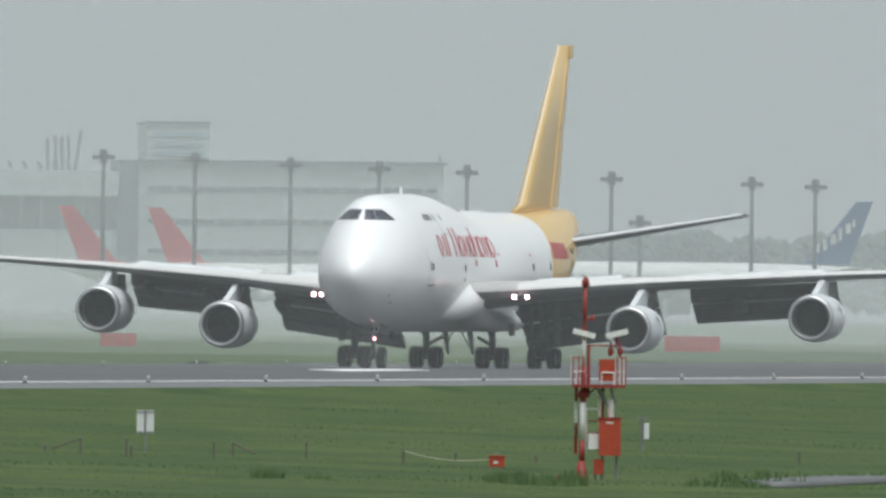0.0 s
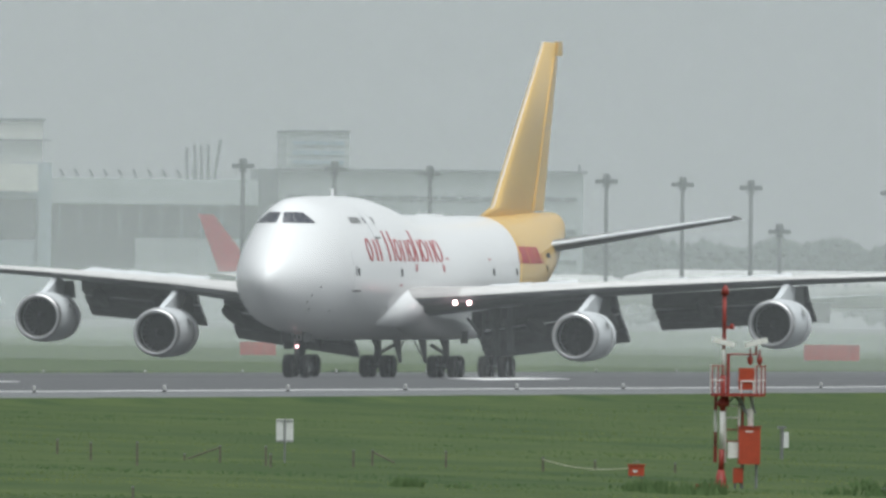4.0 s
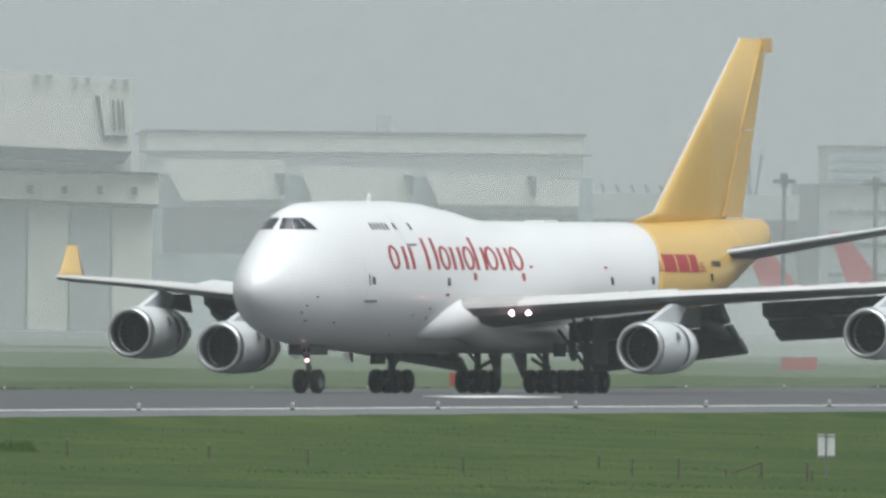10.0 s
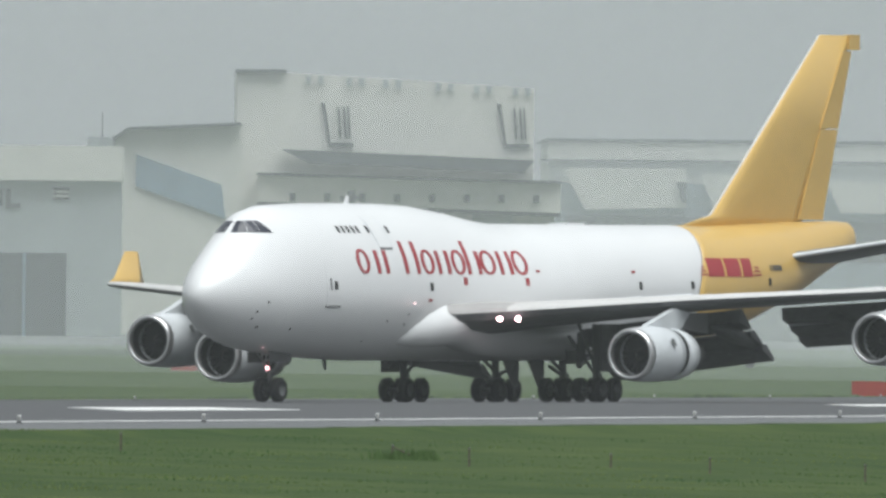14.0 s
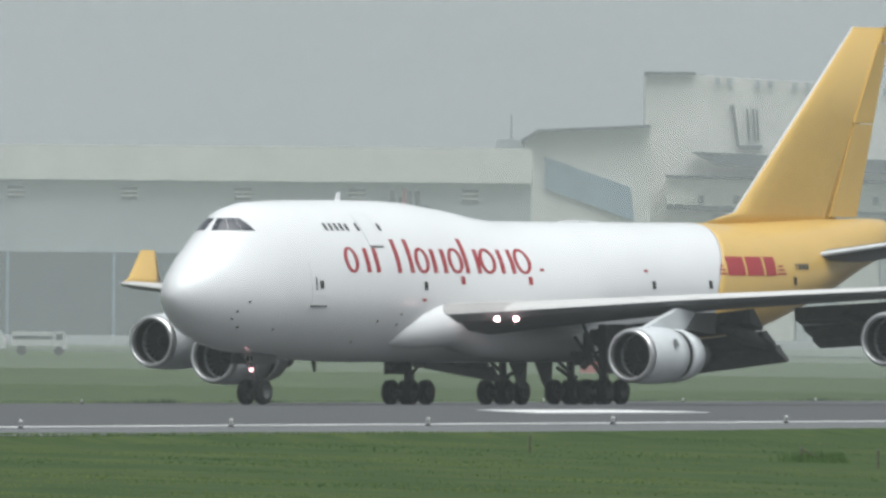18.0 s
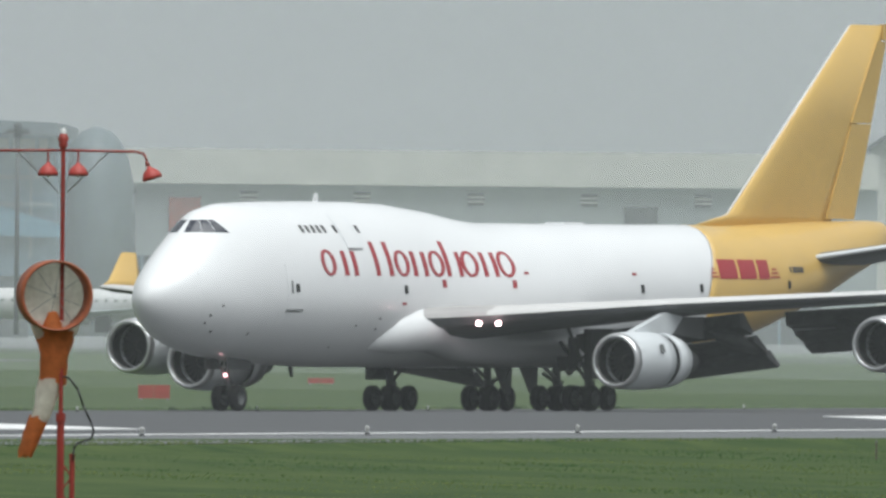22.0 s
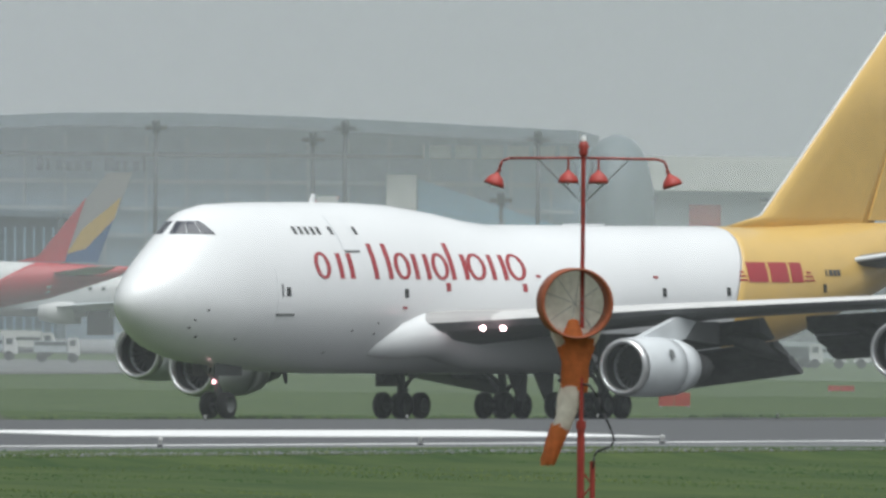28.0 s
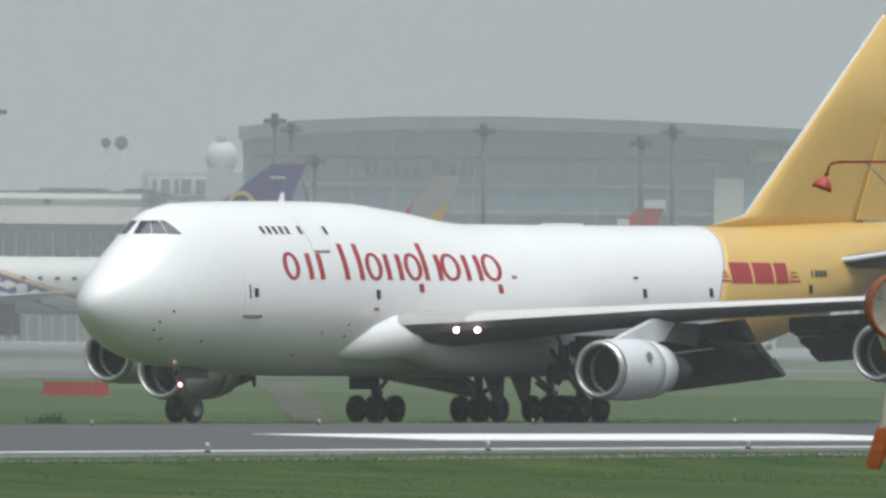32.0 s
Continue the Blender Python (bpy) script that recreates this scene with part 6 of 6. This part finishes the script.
# ---- far woods ----
rnd = random.Random(3)
verts, faces = [], []
for i in range(9000):
    u = rnd.uniform(60, 230) if i % 3 else rnd.uniform(-230, 230)
    d = rnd.uniform(3560, 3700)
    top = 10.3 + 0.35 * math.sin(u * 0.31) + 0.25 * math.sin(u * 0.93 + 1)
    z = APRON_Z + (spot(u, top, d).z - APRON_Z) * rnd.random() ** 0.6
    p = spot(u, 5, d)
    r = rnd.uniform(0.7, 1.6)
    n = len(verts)
    for q in ((1, 0, 0), (-1, 0, 0), (0, 1, 0), (0, -1, 0), (0, 0, 1), (0, 0, -1)):
        verts.append((p.x + q[0] * r * rnd.uniform(0.6, 1.3), p.y + q[1] * r * rnd.uniform(0.6, 1.3), z + q[2] * r * rnd.uniform(0.5, 1.2)))
    for f in ((0, 2, 4), (2, 1, 4), (1, 3, 4), (3, 0, 4), (2, 0, 5), (1, 2, 5), (3, 1, 5), (0, 3, 5)):
        faces.append(tuple(n + x for x in f))
me = bpy.data.meshes.new("far_woods")
me.from_pydata(verts, [], faces)
me.materials.append(TREE)
tagged(new("far_woods", me), "uneven line of distant woods in the mist", "woods", kind="stuff")

# ---- rain mist: its haze is put into pale see-through sheets between the camera and the far side ----
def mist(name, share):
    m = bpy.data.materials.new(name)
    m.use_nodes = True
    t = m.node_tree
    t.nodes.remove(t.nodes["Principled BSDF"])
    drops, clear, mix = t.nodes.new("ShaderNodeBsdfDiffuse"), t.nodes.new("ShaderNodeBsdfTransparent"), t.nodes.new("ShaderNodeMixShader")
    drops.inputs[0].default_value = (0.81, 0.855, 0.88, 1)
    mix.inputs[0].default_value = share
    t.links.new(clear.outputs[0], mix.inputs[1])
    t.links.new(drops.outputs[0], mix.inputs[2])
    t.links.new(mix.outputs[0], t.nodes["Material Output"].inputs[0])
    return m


def mist_sheet(d, share, half, top, low=-3.0):
    bm = bmesh.new()
    c = AWAY * d
    vs = [bm.verts.new(c + ACROSS * u + Vector((0, 0, z))) for u, z in ((-half, low), (half, low), (half, top), (-half, top))]
    bm.faces.new(vs)
    ob = link("mist_sheet", bm, mist("mist", share), False)
    ob.visible_shadow = False
    return tagged(ob, "pale see-through sheet that adds haze over the airfield", "mist", kind="stuff")


# this sheet adds haze along the shoulder and lifts the darks beyond it
veil_bm = bmesh.new()
veil_bm.faces.new([veil_bm.verts.new((x, 139.0, z)) for x, z in ((-900, -1.5), (4500, -1.5), (4500, 160), (-900, 160))])
near_veil = link("mist_sheet", veil_bm, mist("mist", 0.07), False)
near_veil.visible_shadow = False
tagged(near_veil, "pale see-through sheet that adds haze over the runway", "mist", kind="stuff")
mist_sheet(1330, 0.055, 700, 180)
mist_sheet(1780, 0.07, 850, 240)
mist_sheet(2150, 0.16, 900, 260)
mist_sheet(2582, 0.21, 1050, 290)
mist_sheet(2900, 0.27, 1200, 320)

# spray that the wheels and reversers have thrown up: low drifting veils beyond the runway
def veil(d, u0, u1, top, share, seed):
    m = mist("spray", share)
    t = m.node_tree
    m.node_tree.nodes["Diffuse BSDF"].inputs[0].default_value = (0.66, 0.7, 0.69, 1)
    co, sep, noise, place = t.nodes.new("ShaderNodeTexCoord"), t.nodes.new("ShaderNodeSeparateXYZ"), t.nodes.new("ShaderNodeTexNoise"), t.nodes.new("ShaderNodeMapping")
    place.inputs["Scale"].default_value, place.inputs["Location"].default_value = (0.05, 1, 0.22), (seed, seed, 0)
    noise.inputs["Scale"].default_value, noise.inputs["Detail"].default_value = 1.0, 3
    t.links.new(co.outputs["Object"], sep.inputs[0])
    t.links.new(co.outputs["Object"], place.inputs["Vector"])
    t.links.new(place.outputs[0], noise.inputs["Vector"])
    last = None
    for axis, a, b in ((2, top, top - 2.6), (2, -1.0, 3.6), (0, u0, u0 + 45), (0, u1, u1 - 40), (None, -0.2, 0.8)):
        mr = t.nodes.new("ShaderNodeMapRange")
        mr.interpolation_type = 'SMOOTHSTEP'
        mr.inputs[1].default_value, mr.inputs[2].default_value = min(a, b), max(a, b)
        mr.inputs[3].default_value, mr.inputs[4].default_value = (0, 1) if a < b else (1, 0)
        t.links.new(noise.outputs[0] if axis is None else sep.outputs[axis], mr.inputs[0])
        if last is None:
            last = mr.outputs[0]
        else:
            mul = t.nodes.new("ShaderNodeMath")
            mul.operation = 'MULTIPLY'
            t.links.new(last, mul.inputs[0])
            t.links.new(mr.outputs[0], mul.inputs[1])
            last = mul.outputs[0]
    mul = t.nodes.new("ShaderNodeMath")
    mul.operation, mul.inputs[1].default_value = 'MULTIPLY', share
    t.links.new(last, mul.inputs[0])
    t.links.new(mul.outputs[0], t.nodes["Mix Shader"].inputs[0])
    bm = bmesh.new()
    n = 24
    low, high = [], []
    for i in range(n + 1):
        u = u0 + (u1 - u0) * i / n
        v = 6 * math.sin(u * 0.05 + seed)
        low.append(bm.verts.new((u, v, -1.2)))
        high.append(bm.verts.new((u, v + 2, top)))
    for i in range(n):
        bm.faces.new((low[i], low[i + 1], high[i + 1], high[i]))
    ob = link("spray_bank", bm, m)
    base = AWAY * d
    ob.matrix_world = pose(base.x, base.y, 0, 0, 0, FACE)
    ob.visible_shadow = False
    tagged(ob, "low white bank of blown spray and mist", "mist", kind="stuff")


veil(2050, 15, 205, 7.5, 0.36, 3.1)


# ---- what moves ----
# seconds, x of the nose, y of the nose, heading, bank
ROLL_OUT = [
    (0, 1382.26, 245.30, -0.49, -0.57),
    (1, 1368.23, 245.46, -0.52, -0.51),
    (2, 1354.23, 245.75, -0.84, -0.45),
    (3, 1340.23, 246.38, -1.71, -0.40),
    (4, 1326.24, 247.61, -3.11, -0.39),
    (5, 1312.27, 249.17, -4.73, -0.40),
    (6, 1298.57, 251.05, -6.34, -0.37),
    (7, 1285.32, 253.31, -7.86, -0.27),
    (8, 1272.30, 255.81, -9.19, -0.16),
    (9, 1259.56, 258.57, -10.35, -0.04),
    (10, 1247.20, 261.48, -11.42, 0.04),
    (11, 1235.26, 264.58, -12.56, 0.10),
    (12, 1223.76, 267.89, -13.84, 0.13),
    (13, 1212.68, 271.38, -15.16, 0.15),
    (14, 1202.00, 274.90, -16.28, 0.16),
    (15, 1191.95, 278.13, -16.74, 0.17),
    (16, 1182.29, 281.18, -16.91, 0.18),
    (17, 1172.87, 284.22, -17.09, 0.19),
    (18, 1163.83, 287.27, -17.24, 0.20),
    (19, 1155.17, 290.07, -17.26, 0.20),
    (20, 1146.94, 292.50, -17.13, 0.19),
    (21, 1138.99, 294.85, -16.93, 0.18),
    (22, 1131.26, 297.22, -16.86, 0.17),
    (23, 1123.79, 299.46, -16.88, 0.16),
    (24, 1116.47, 301.76, -16.95, 0.16),
    (25, 1109.29, 304.02, -17.07, 0.16),
    (26, 1102.17, 306.31, -17.22, 0.16),
    (27, 1095.06, 308.59, -17.40, 0.15),
    (28, 1087.94, 310.92, -17.58, 0.13),
    (29, 1080.82, 313.24, -17.65, 0.11),
    (30, 1073.78, 315.39, -17.57, 0.11),
    (31, 1066.77, 317.49, -17.40, 0.12),
    (32, 1059.74, 319.56, -17.20, 0.13),
]


def taxi_pose(s, d, psi, bank):
    p = radians(psi)
    return pose(s, d, strip(d), math.degrees(SLOPE * math.cos(p)) - bank, math.degrees(-SLOPE * math.sin(p)), psi)


def speed_at(t):
    a, b = [q for q in zip(ROLL_OUT, ROLL_OUT[1:]) if q[0][0] <= t][-1]
    return math.hypot(b[1] - a[1], b[2] - a[2]) / (b[0] - a[0])


def motions():
    walk(plane, [(t, taxi_pose(s, d, p, b)) for t, s, d, p, b in ROLL_OUT])
    for ob, x, y, z in SLEEVES:
        walk(ob, [(0, pose(x, y, z)), (26.6, pose(x, y, z)), (28.8, pose(x - 0.5, y, z)), (32, pose(x - 0.5, y, z))])

    for ob, x, y, z, yaw in SPOILERS:
        walk(ob, [(0, pose(x, y, z, 0, -13, yaw)), (16.0, pose(x, y, z, 0, -13, yaw)), (19.5, pose(x, y, z, 0, 0, yaw)), (32, pose(x, y, z, 0, 0, yaw))])
    # the limp sock sways about its hoop
    pivot = Vector((-0.085, 0.08, 3.8))
    for ob in SOCK:
        rows = []
        for t, lean in ((0, 5.0), (5, 6.0), (10, 4.5), (15, 6.0), (20, 5.0), (22, 6.0), (23, 4.5), (24, 5.5), (25, 6.2), (26, 4.0), (27.5, 4.5), (29, 5.0), (30, 3.5), (31, 6.0), (32, 6.0)):
            turn = Matrix.Rotation(radians(lean * 0.75), 4, 'Y')
            rows.append((t, Matrix.Translation(pivot) @ turn @ Matrix.Translation(-pivot)))
        walk(ob, rows)
    # the wheels turn with the ground they cover
    for ob, x, y, z, r in WHEELS:
        rows = []
        angle = 0.0
        for i in range(481):
            t = i / 15
            if i:
                angle += min(88.0, math.degrees(speed_at(t - 1 / 30) / 15 / r))
            rows.append((t, pose(x, y, z, 0, -angle % 360, 0)))
        walk(ob, rows)


motions()
